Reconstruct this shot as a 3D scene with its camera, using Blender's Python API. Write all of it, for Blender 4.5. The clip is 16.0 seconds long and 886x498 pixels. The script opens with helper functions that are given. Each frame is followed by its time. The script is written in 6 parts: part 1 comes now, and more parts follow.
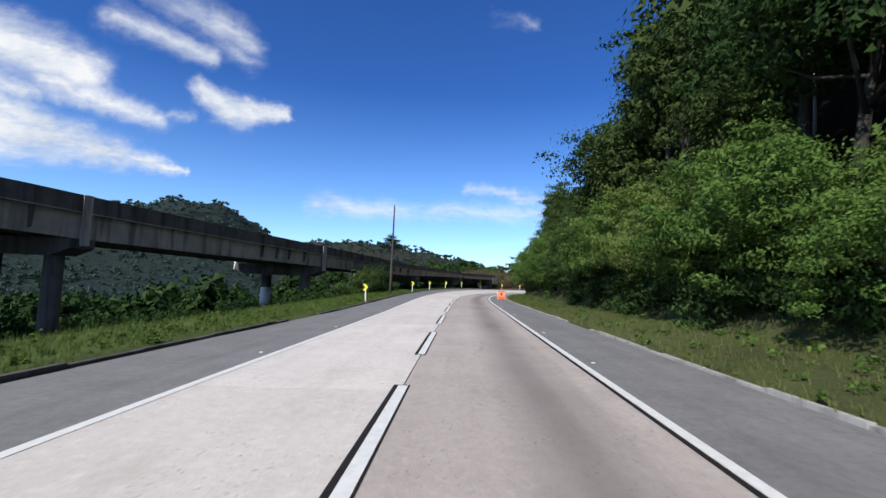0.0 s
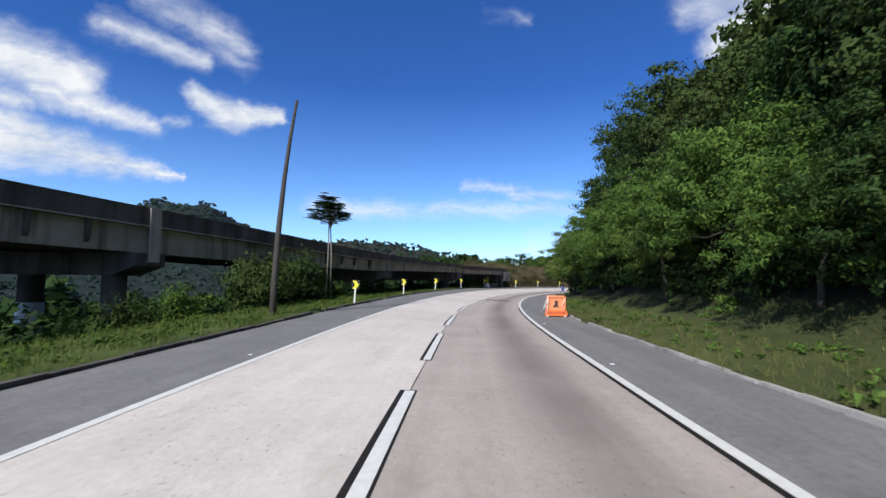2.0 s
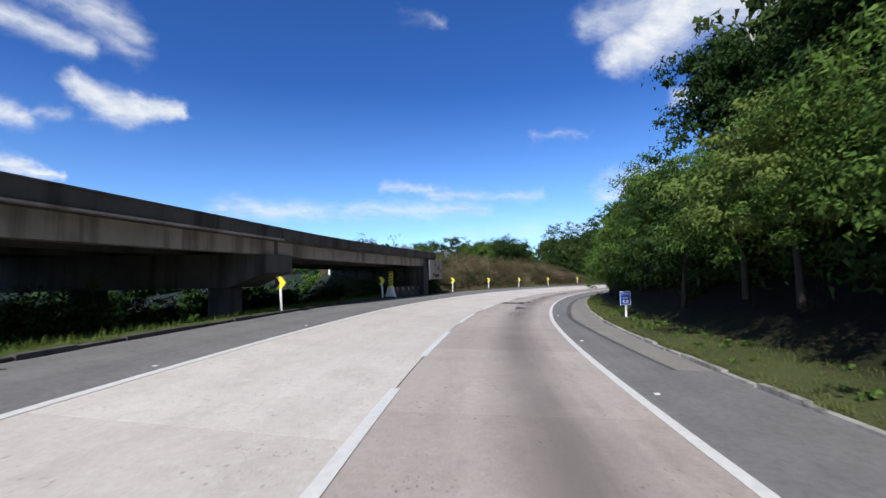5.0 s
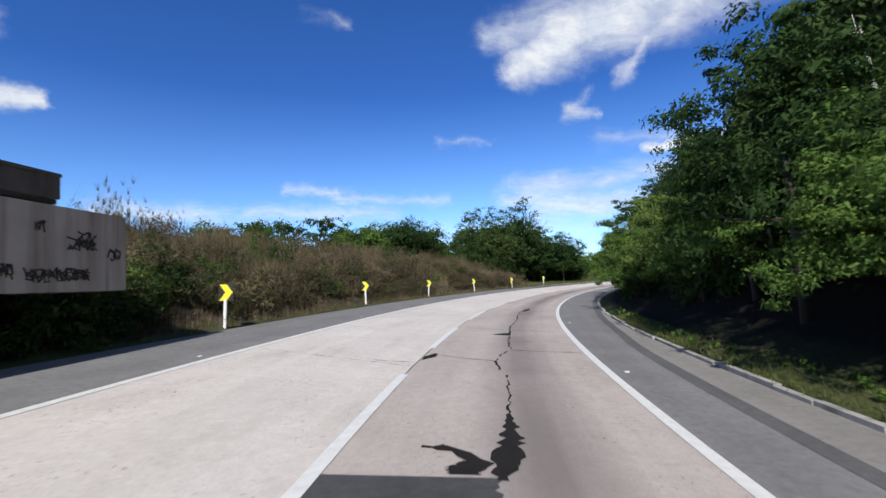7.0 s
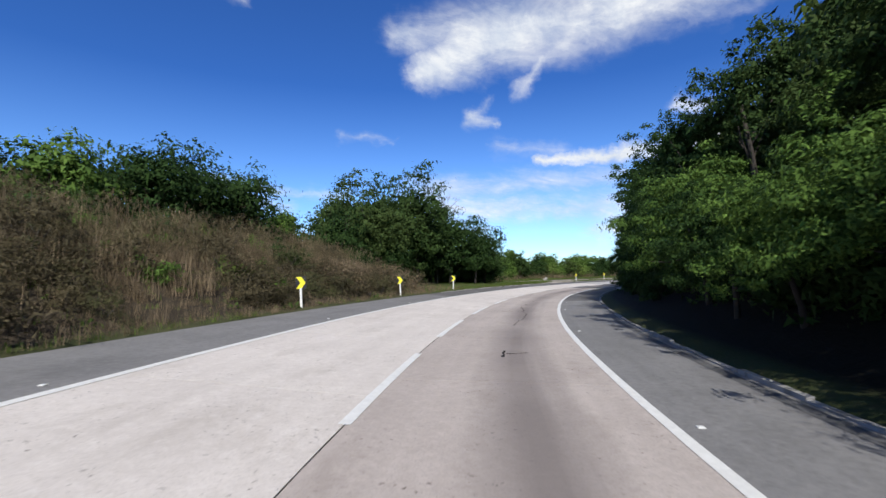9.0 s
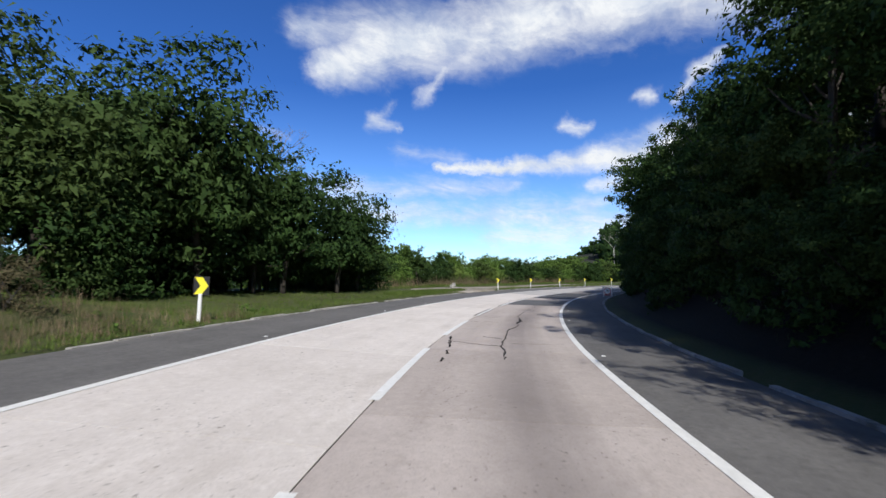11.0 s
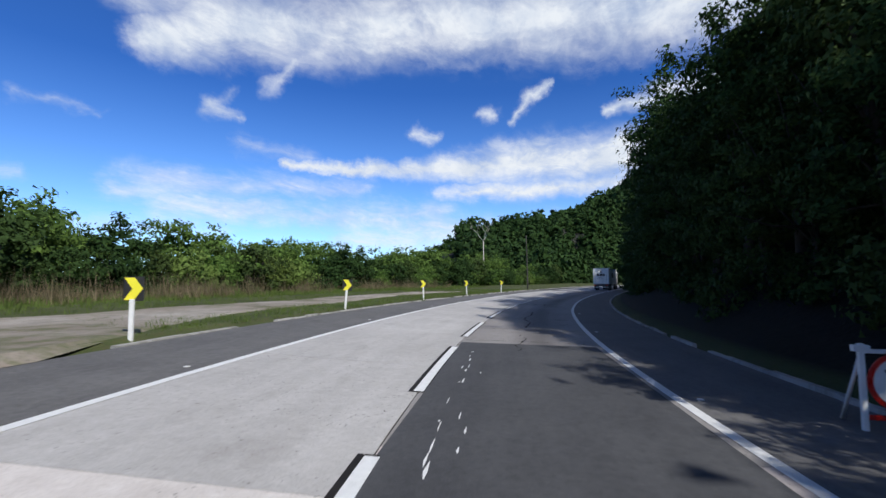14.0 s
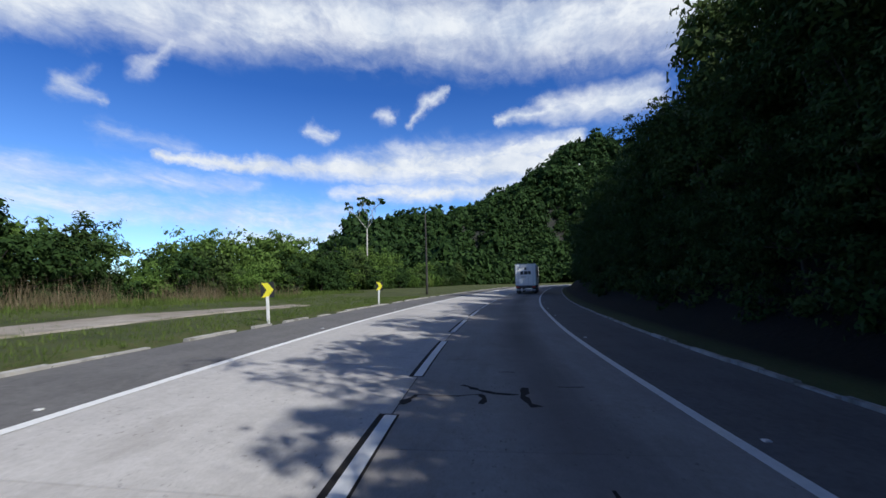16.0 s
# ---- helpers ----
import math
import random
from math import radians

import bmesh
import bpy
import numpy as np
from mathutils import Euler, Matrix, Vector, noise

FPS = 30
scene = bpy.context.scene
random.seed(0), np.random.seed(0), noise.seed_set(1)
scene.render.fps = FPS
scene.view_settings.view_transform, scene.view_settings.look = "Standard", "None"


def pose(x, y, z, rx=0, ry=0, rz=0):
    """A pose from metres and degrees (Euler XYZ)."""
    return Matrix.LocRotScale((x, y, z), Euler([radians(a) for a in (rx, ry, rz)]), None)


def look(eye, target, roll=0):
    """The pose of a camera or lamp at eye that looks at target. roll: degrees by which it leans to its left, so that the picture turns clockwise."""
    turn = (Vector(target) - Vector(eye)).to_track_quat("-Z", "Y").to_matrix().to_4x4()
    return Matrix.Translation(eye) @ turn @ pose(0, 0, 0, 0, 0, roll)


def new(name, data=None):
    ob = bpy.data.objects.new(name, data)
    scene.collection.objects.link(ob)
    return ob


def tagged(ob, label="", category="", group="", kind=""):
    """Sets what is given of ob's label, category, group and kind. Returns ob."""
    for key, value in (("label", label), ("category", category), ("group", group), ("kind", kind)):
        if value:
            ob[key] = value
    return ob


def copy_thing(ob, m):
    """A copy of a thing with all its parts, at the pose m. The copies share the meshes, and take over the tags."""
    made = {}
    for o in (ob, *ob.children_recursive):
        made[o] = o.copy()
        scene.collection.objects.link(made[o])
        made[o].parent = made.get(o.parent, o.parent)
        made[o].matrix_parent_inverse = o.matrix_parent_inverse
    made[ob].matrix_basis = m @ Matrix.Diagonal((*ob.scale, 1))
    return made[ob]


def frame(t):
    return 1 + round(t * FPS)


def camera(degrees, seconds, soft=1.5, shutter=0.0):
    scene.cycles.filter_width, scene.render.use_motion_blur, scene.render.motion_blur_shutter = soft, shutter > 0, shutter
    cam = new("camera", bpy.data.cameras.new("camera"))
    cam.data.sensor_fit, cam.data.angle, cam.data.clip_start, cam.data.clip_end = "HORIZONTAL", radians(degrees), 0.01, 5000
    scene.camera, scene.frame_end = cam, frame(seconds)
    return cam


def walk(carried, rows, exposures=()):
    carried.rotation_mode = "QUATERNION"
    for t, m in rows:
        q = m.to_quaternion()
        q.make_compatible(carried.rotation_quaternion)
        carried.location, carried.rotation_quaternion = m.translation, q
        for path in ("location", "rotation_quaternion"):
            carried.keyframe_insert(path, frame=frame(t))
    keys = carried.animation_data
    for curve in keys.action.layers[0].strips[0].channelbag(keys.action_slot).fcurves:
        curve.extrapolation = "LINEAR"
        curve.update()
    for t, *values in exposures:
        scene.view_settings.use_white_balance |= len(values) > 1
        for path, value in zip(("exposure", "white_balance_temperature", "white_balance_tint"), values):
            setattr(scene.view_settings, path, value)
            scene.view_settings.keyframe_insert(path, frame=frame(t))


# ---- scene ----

# ---- camera ----
# seconds, x, y, z, tilt up, turn, lean (degrees)
PATH = (
    (0.0, 0.00, 0.00, 1.62, 4.23, -0.02, 2.55),
    (0.5, 0.34, 7.62, 1.61, 4.26, -0.07, 1.93),
    (1.0, 0.68, 15.32, 1.63, 4.24, -0.01, 1.47),
    (1.5, 1.03, 22.96, 1.62, 4.08, -0.00, 1.12),
    (2.0, 1.42, 30.53, 1.63, 3.99, -0.17, 0.84),
    (2.5, 1.81, 38.04, 1.63, 3.84, -0.77, 0.67),
    (3.0, 2.44, 45.47, 1.61, 3.60, -1.94, 0.49),
    (3.5, 3.20, 52.85, 1.62, 3.76, -3.62, 0.25),
    (4.0, 4.24, 60.15, 1.62, 3.93, -5.68, -0.13),
    (4.5, 5.54, 67.37, 1.62, 4.00, -7.89, -0.63),
    (5.0, 7.13, 74.49, 1.62, 4.02, -10.20, -1.22),
    (5.5, 9.00, 81.49, 1.62, 4.02, -12.68, -1.87),
    (6.0, 11.18, 88.34, 1.62, 4.03, -15.50, -2.46),
    (6.5, 13.72, 95.00, 1.62, 4.06, -18.66, -2.74),
    (7.0, 16.61, 101.42, 1.62, 4.15, -21.81, -2.79),
    (7.5, 19.68, 107.57, 1.63, 3.99, -24.96, -2.51),
    (8.0, 23.06, 113.46, 1.62, 3.86, -28.26, -2.20),
    (8.5, 26.62, 119.03, 1.61, 3.63, -31.48, -1.71),
    (9.0, 30.67, 124.43, 1.62, 3.57, -34.64, -1.25),
    (9.5, 34.99, 129.71, 1.62, 3.82, -37.70, -0.83),
    (10.0, 39.69, 134.79, 1.62, 3.94, -40.92, -0.51),
    (10.5, 44.70, 139.65, 1.62, 3.95, -44.20, -0.34),
    (11.0, 50.05, 144.25, 1.62, 3.90, -47.47, -0.31),
    (11.5, 55.69, 148.57, 1.62, 3.84, -50.61, -0.41),
    (12.0, 61.59, 152.61, 1.62, 3.90, -53.65, -0.60),
    (12.5, 67.69, 156.29, 1.62, 3.98, -56.69, -0.76),
    (13.0, 73.93, 159.65, 1.61, 4.02, -59.67, -0.83),
    (13.5, 80.37, 162.59, 1.63, 4.22, -62.98, -0.66),
    (14.0, 86.81, 165.14, 1.62, 4.16, -66.38, -0.36),
    (14.5, 93.16, 167.20, 1.62, 4.27, -69.77, -0.33),
    (15.0, 99.45, 168.97, 1.61, 4.19, -73.09, -0.48),
    (15.5, 105.66, 170.26, 1.62, 4.23, -76.12, -0.69),
    (16.0, 111.99, 171.30, 1.62, 4.26, -79.38, -1.07),
)
cam = camera(88.8, 16.0, soft=1.5, shutter=0.08)


def camera_pose(x, y, z, tilt, turn, lean):
    return pose(x, y, z, 90 + tilt, 0, turn) @ pose(0, 0, 0, 0, 0, lean)


# the picture turns a little darker and bluer under the bright cloud at the end
walk(cam, [(r[0], camera_pose(*r[1:])) for r in PATH], [(0.0, 0.0, 6500, 10), (11.5, 0.0, 6500, 10), (13.5, -0.1, 6250, 10), (16.0, -0.1, 6250, 10)])

# ---- world, sun ----
SUN_EL = radians(41)
SUN_DIR = Vector((-0.53 * math.cos(SUN_EL), -0.848 * math.cos(SUN_EL), math.sin(SUN_EL)))  # towards the sun


class Graph:
    """Small helper that wires shader nodes."""

    def __init__(self, tree):
        self.tree = tree
        tree.nodes.clear()

    def node(self, kind, **props):
        n = self.tree.nodes.new(kind)
        ins = props.pop("ins", {})
        for k, v in props.items():
            setattr(n, k, v)
        for k, v in ins.items():
            self.put(n, k, v)
        return n

    def put(self, n, key, v):
        sock = n.inputs[key]
        if isinstance(v, bpy.types.NodeSocket):
            self.tree.links.new(v, sock)
        else:
            sock.default_value = v

    def math(self, op, a, b=0.0, c=0.0, clamp=False):
        n = self.node("ShaderNodeMath", operation=op, use_clamp=clamp)
        for i, v in enumerate((a, b, c)):
            self.put(n, i, v)
        return n.outputs[0]

    def mix(self, f, a, b, kind="MIX"):
        n = self.node("ShaderNodeMix", data_type="RGBA", blend_type=kind)
        self.put(n, 0, f)
        self.put(n, 6, a)
        self.put(n, 7, b)
        return n.outputs[2]

    def noise(self, vec, scale, detail=4.0, rough=0.55, dist=0.0):
        n = self.node("ShaderNodeTexNoise")
        for k, v in (("Vector", vec), ("Scale", scale), ("Detail", detail), ("Roughness", rough), ("Distortion", dist)):
            self.put(n, k, v)
        return n.outputs[0]

    def ramp(self, f, lo, hi, a=0.0, b=1.0):
        n = self.node("ShaderNodeMapRange", clamp=True)
        for k, v in zip(range(5), (f, lo, hi, a, b)):
            self.put(n, k, v)
        return n.outputs[0]


# clouds as tapered strokes: azimuth from +y towards +x and elevation of both ends, half width at both ends (degrees), density
CLOUDS_WEST = (
    (-50, 19.5, -40.5, 18.6, 2.8, 2.1, 1.0), (-43, 17, -38.2, 16.6, 1.5, 0.7, 0.9), (-48, 16.5, -44, 15.3, 1.9, 1.1, 0.85), (-52, 12.3, -37, 11.9, 3.1, 1.5, 1.0),
    (-37, 11.6, -30.5, 11.2, 1.2, 0.3, 0.8), (-48, 14.2, -42, 13.4, 1.3, 1.0, 0.95), (-39.5, 16.8, -33, 15.8, 1.1, 1.0, 0.85), (-33, 16, -29.5, 16.8, 0.7, 0.5, 0.55),
    (-29.5, 20, -26, 18.1, 0.8, 1.4, 0.95), (-26, 18.1, -20.2, 18.8, 1.5, 0.6, 1.0), (-38, 24.5, -29, 23.6, 1.3, 1.1, 0.72), (-34, 28, -24, 25.5, 2.0, 1.3, 0.62), (-30, 26, -24, 23.5, 1.4, 0.9, 0.45),
)
CLOUDS_EAST = (
    (32.6, 24.8, 38, 27, 1.7, 3.2, 1.0), (29, 29, 38, 29, 1.8, 3.0, 0.7), (38, 28, 50, 29, 3.2, 3.4, 1.0), (50, 29.2, 66, 31, 3.4, 3.6, 1.0), (66, 31, 88, 30, 3.8, 4.0, 1.0),
    (88, 30, 114, 28.5, 4.4, 3.8, 1.0), (60, 36, 118, 36, 5.0, 6.0, 0.9), (48.4, 25.8, 44.6, 22.4, 0.8, 0.9, 0.62), (40.5, 21, 38.6, 19.6, 0.8, 0.9, 0.6), (38.6, 19.5, 42.8, 18.8, 1.0, 0.4, 0.8),
    (86.5, 19.6, 94, 20.4, 0.4, 1.3, 0.9), (93, 20.6, 105, 20.6, 1.7, 1.9, 1.0), (75.4, 20, 77, 22, 0.5, 0.7, 0.7),
)
CLOUDS_LOW = (
    (46.9, 14, 61, 14.1, 0.45, 0.7, 1.0), (61, 14.2, 80, 15, 0.9, 2.6, 1.0), (74, 15, 96, 14.3, 2.3, 2.6, 1.0), (80, 15, 97, 17, 1.5, 0.9, 0.9), (66, 11.2, 92, 12, 0.8, 1.5, 0.85), (42, 16, 50, 15, 1.2, 1.0, 0.45),
    (77, 22, 81, 23.5, 0.7, 0.3, 0.75), (63, 18.7, 66, 18, 0.7, 0.6, 0.75), (71.6, 20.5, 72.4, 20.5, 0.8, 0.8, 0.75), (-16, 8.7, 16, 9.2, 1.3, 1.1, 0.5), (3, 11.8, 9, 11.6, 0.7, 0.5, 0.6), (9, 11, 23, 10.3, 1.0, 0.7, 0.5), (22, 17.6, 29, 17.2, 0.6, 0.4, 0.45),
)
CLOUDS_HAZE = (
    (30, 9.8, 48, 11.3, 1.3, 1.7, 0.55), (32, 11, 56, 11.6, 1.6, 1.3, 0.6), (34, 8.3, 66, 8.6, 2.0, 2.1, 0.62), (50, 8, 76, 6.5, 1.8, 1.6, 0.66), (54, 5, 98, 6, 2.4, 2.6, 0.62), (5, 32, 11, 30, 0.9, 0.5, 0.35),
    (12, 5, 40, 6, 2.2, 2.2, 0.42), (-100, 26, -75, 24, 7, 6, 0.9), (150, 28, 178, 30, 8, 8, 0.9), (-165, 32, -140, 30, 7, 6, 0.9),
)


def build_world():
    world = bpy.data.worlds.new("sky")
    scene.world = world
    world.use_nodes = True
    g = Graph(world.node_tree)
    sky = g.node("ShaderNodeTexSky", sky_type="NISHITA", sun_disc=False)
    sky.sun_elevation, sky.sun_rotation = SUN_EL, math.atan2(SUN_DIR.x, SUN_DIR.y)
    sky.altitude, sky.air_density, sky.dust_density, sky.ozone_density = 300.0, 1.0, 0.35, 2.2
    co = g.node("ShaderNodeTexCoord").outputs["Generated"]
    sep = g.node("ShaderNodeSeparateXYZ", ins={0: co})
    az = g.math("DEGREES", g.math("ARCTAN2", sep.outputs[0], sep.outputs[1]))
    el = g.math("DEGREES", g.math("ARCSINE", sep.outputs[2]))
    # the outlines are pulled about at two scales
    warp = g.math("ADD", g.math("MULTIPLY_ADD", g.noise(co, 7.0, 4.0, 0.6), 5.0, -2.5), g.math("MULTIPLY_ADD", g.noise(co, 26.0, 4.0, 0.62), 2.6, -1.3))
    warp2 = g.math("ADD", g.math("MULTIPLY_ADD", g.noise(co, 11.0, 4.0, 0.6), 2.4, -1.2), g.math("MULTIPLY_ADD", g.noise(co, 34.0, 4.0, 0.62), 1.3, -0.65))
    spot = g.node("ShaderNodeCombineXYZ", ins={0: g.math("ADD", az, warp), 1: g.math("ADD", el, warp2), 2: 0.0}).outputs[0]

    def vec(op, a, b):
        n = g.node("ShaderNodeVectorMath", operation=op)
        g.put(n, 0, a)
        g.put(n, 1, b)
        return n.outputs["Value" if op in ("DOT_PRODUCT", "DISTANCE") else "Vector"]

    total = 0.0
    for a0, e0, a1, e1, r0, r1, dens in CLOUDS_WEST + CLOUDS_EAST + CLOUDS_LOW + CLOUDS_HAZE:
        ba = Vector((a1 - a0, e1 - e0, 0.0))
        pa = vec("SUBTRACT", spot, (a0, e0, 0.0))
        h = g.math("MULTIPLY", vec("DOT_PRODUCT", pa, tuple(ba)), 1.0 / ba.length_squared, clamp=True)
        near = g.node("ShaderNodeVectorMath", operation="SCALE", ins={0: tuple(ba), "Scale": h}).outputs[0]
        far = g.math("DIVIDE", vec("DISTANCE", pa, near), g.math("MULTIPLY_ADD", h, 1.75 * (r1 - r0), 1.75 * r0 + 0.25))
        total = g.math("MAXIMUM", total, g.math("MULTIPLY_ADD", far, -dens, dens))
    total = g.math("MINIMUM", total, 0.9)
    # streaky texture in the clouds' own plane, and fibres along the horizon
    flat = g.node("ShaderNodeCombineXYZ", ins={0: g.math("DIVIDE", sep.outputs[0], g.math("ADD", sep.outputs[2], 0.2)),
                                               1: g.math("DIVIDE", sep.outputs[1], g.math("ADD", sep.outputs[2], 0.2)), 2: 0.0})
    drawn = g.node("ShaderNodeMapping", ins={0: flat.outputs[0], 2: (0, 0, radians(70)), 3: (1.0, 1.55, 1)}).outputs[0]
    streak = g.noise(drawn, 1.7, 8.0, 0.62, 0.9)
    fine = g.noise(drawn, 6.0, 7.0, 0.64, 1.4)
    fibre = g.noise(g.node("ShaderNodeMapping", ins={0: spot, 2: (0, 0, radians(4)), 3: (0.05, 0.34, 1)}).outputs[0], 1.0, 7.0, 0.6, 0.6)
    tex = g.math("ADD", g.math("MULTIPLY", streak, 0.45), g.math("MULTIPLY_ADD", fine, 0.25, g.math("MULTIPLY", fibre, 0.3)))
    mask = g.ramp(g.math("ADD", total, g.math("MULTIPLY_ADD", tex, 1.9, -0.95)), 0.05, 0.92)
    mask = g.math("MULTIPLY", g.math("MULTIPLY", g.math("POWER", mask, 1.3), g.ramp(total, 0.0, 0.45)), g.ramp(el, 0.0, 3.0))
    tone = g.mix(g.ramp(el, 0.0, 23.0), (1.34, 1.80, 2.40, 1), (0.36, 0.80, 1.58, 1))
    tone = g.mix(g.ramp(el, 34.0, 66.0), tone, (0.33, 0.29, 0.26, 1))
    tint = g.mix(1.0, sky.outputs[0], tone, "MULTIPLY")
    cloud = g.mix(g.ramp(g.math("ADD", g.math("MULTIPLY", tex, 0.5), g.math("MULTIPLY", g.noise(co, 9.0, 5.0, 0.6), 0.5)), 0.38, 0.56), (6.2, 7.2, 9.0, 1), (10.4, 10.7, 11.0, 1))
    col = g.mix(mask, tint, cloud)
    bg = g.node("ShaderNodeBackground", ins={0: col, 1: 0.088})
    out = g.node("ShaderNodeOutputWorld", ins={0: bg.outputs[0]})
    return out


build_world()
sun = new("sun", bpy.data.lights.new("sun", "SUN"))
sun.data.energy, sun.data.angle, sun.data.color = 5.0, radians(0.55), (1.0, 0.965, 0.90)
sun.matrix_world = look((0, 0, 200), Vector((0, 0, 200)) - SUN_DIR)

# ---- the road's line ----
# metres along the way the lane runs, and its heading in degrees (negative: to the right)
HEADING = ((-1500, -2.5), (0, -2.5), (36, -3.1), (48, -5.6), (60, -9.1), (72, -12.8), (84, -17.1), (96, -22.0), (108, -26.9), (120, -32.2), (132, -38.2),
           (144, -44.1), (156, -49.8), (168, -55.1), (180, -60.5), (192, -66.2), (204, -72.0), (216, -77.3), (231, -82.6), (246, -87.0), (262, -90.5),
           (281, -92.5), (300, -93.5), (340, -96.0), (410, -136.0), (1900, -137.0))
STEP = 0.5
_S = np.arange(-1500, 1900, STEP)
_H = np.radians(np.interp(_S + STEP / 2, [a for a, b in HEADING], [b for a, b in HEADING]))
_X = np.concatenate(([0], np.cumsum(-np.sin(_H) * STEP)))[:-1]
_Y = np.concatenate(([0], np.cumsum(np.cos(_H) * STEP)))[:-1]
_I0 = int(1500 / STEP)
_X, _Y = _X - _X[_I0], _Y - _Y[_I0]


def table(s, pairs):
    return np.interp(s, [a for a, b in pairs], [b for a, b in pairs])


def centre(s):
    """Where the joint between the two lanes lies beside the driven line."""
    return table(s, ((0, -0.83), (40, -0.85), (70, -1.23), (95, -1.57), (125, -1.45), (140, -1.27), (155, -1.2), (170, -1.25), (185, -1.02), (198, -0.92), (215, -0.93), (228, -0.88),
                     (234, -0.77), (242, -0.66), (250, -0.52), (300, -0.4)))


def bank(s):
    return table(s, ((0, -0.03), (25, -0.03), (45, 0.01), (70, 0.06), (95, 0.095), (130, 0.085), (170, 0.06), (300, 0.06)))


def lane_left(s):
    """The left lane's outer line, beside the lane joint; the lane widens in the bend."""
    return -table(s, ((0, 3.2), (15, 3.2), (37, 3.38), (65, 3.65), (100, 3.92), (126, 3.78), (145, 3.78), (175, 3.65), (205, 3.62), (225, 3.58), (245, 3.72), (400, 3.7)))


def lane_right(s):
    """The right lane's outer line, beside the lane joint."""
    return table(s, ((0, 3.4), (65, 3.42), (95, 3.58), (170, 3.65), (225, 3.74), (400, 3.72)))


def left_edge(s):
    return centre(s) - table(s, ((0, 6.05), (40, 5.88), (60, 6.0), (75, 6.2), (100, 6.3), (125, 6.12), (145, 6.08), (172, 6.15), (190, 6.2), (212, 6.25), (230, 5.9), (245, 5.75), (420, 5.7)))


def right_edge(s):
    return centre(s) + table(s, ((0, 5.9), (30, 5.65), (60, 5.5), (100, 5.6), (125, 5.7), (150, 5.95), (300, 6.3)))


def road_z(s, l):
    d = np.asarray(l) - centre(s)
    return -bank(s) * np.where(d < 0, d, 0.35 * d)


def xy(s, l):
    """World x, y of the place s along the road and l to its right."""
    i = np.clip((np.asarray(s, float) + 1500) / STEP, 0, len(_S) - 1.001)
    k = i.astype(int)
    u = i - k
    x, y, h = _X[k] + (_X[k + 1] - _X[k]) * u, _Y[k] + (_Y[k + 1] - _Y[k]) * u, _H[k]
    return x + np.cos(h) * l, y + np.sin(h) * l


def heading(s):
    return float(table(s, HEADING))


def smooth(a, b, x):
    t = np.clip((np.asarray(x, float) - a) / (b - a), 0, 1)
    return t * t * (3 - 2 * t)


HILLS = ((-430, 740, 136, 175), (-600, 480, 60, 170), (-190, 900, 54, 120), (-90, 1050, 62, 150), (120, 1150, 58, 200), (-300, 1250, 120, 240),
         (-950, 300, 70, 260), (-850, 900, 130, 280), (900, 700, 60, 300), (402, 112, 68, 104), (398, 44, 74, 84), (340, 190, 13, 55), (270, 250, 14, 60))


def bumps(x, y, k):
    return (np.sin(x * 0.9 * k + 1.3) * np.cos(y * 0.83 * k + 0.4) + 0.6 * np.sin(x * 1.9 * k - y * 1.3 * k + 2.0) + 0.35 * np.cos(x * 3.7 * k + y * 3.1 * k)) / 1.95


def past_viaduct(x, y):
    """One where the valley goes on behind the viaduct and its abutment, else nought."""
    k, off = (x + 14.6) * 0.4443 + (y - 55.5) * 0.8958, (y - 55.5) * 0.4443 - (x + 14.6) * 0.8958
    return smooth(9.5, 16, off) * (1 - smooth(92, 120, k))


def ground_z(s, l):
    """Height of the ground beside the road."""
    s, l = np.asarray(s, float), np.asarray(l, float)
    x, y = xy(s, l)
    le, re = left_edge(s), right_edge(s)
    # left: grass verge, valley before the viaduct's end, scrub bank after it, flat shelf further on
    dl = np.maximum(le - l, 0)
    base = road_z(s, le)
    valley = base + 0.10 - 0.35 * smooth(0, 4, dl) - 3.6 * smooth(4.5, 16, dl) - 8 * smooth(14, 75, dl) - 16 * smooth(70, 260, dl)
    scrub = base + 0.05 + 1.9 * smooth(0.6, 4.5, dl) + 2.0 * smooth(4, 11, dl) - 1.0 * smooth(14, 40, dl) - 30 * smooth(60, 260, dl)
    shelf = base + 0.12 + 0.3 * smooth(3, 12, dl) - 1.6 * smooth(22, 60, dl) - 32 * smooth(70, 260, dl)
    w1, w2 = smooth(103, 113, s - 0.10 * dl) * (1 - past_viaduct(x, y)), smooth(158, 176, s)
    zl = valley * (1 - w1) + (scrub * (1 - w2) + shelf * w2) * w1
    # right: verge, then the steep hillside
    dr = np.maximum(l - re, 0)
    verge = table(s, ((0, 3.6), (45, 3.2), (70, 2.2), (95, 1.8), (125, 1.2), (300, 1.2)))
    steep = table(s, ((-200, 1.05), (50, 1.0), (100, 0.82), (130, 0.68), (190, 0.7), (240, 0.82), (330, 0.75)))
    zr = road_z(s, re) + 0.10 + 0.25 * smooth(0, 3, dr) + steep * np.maximum(dr - verge, 0) * (1 - 0.25 * smooth(30, 90, dr))
    z = np.where(l < (le + re) / 2, zl, zr)
    far = smooth(20, 60, np.where(l < 0, dl, dr))
    z = z + bumps(x, y, 0.12) * (0.12 + 2.2 * far) * smooth(0.4, 3, np.where(l < 0, dl, dr))
    for hx, hy, hh, hr in HILLS:
        z = z + hh * np.exp(-((x - hx) ** 2 + (y - hy) ** 2) / (hr * hr)) * smooth(22, 90, np.maximum(dl, dr)) * (1 + 0.18 * bumps(x, y, 0.02))
    return z


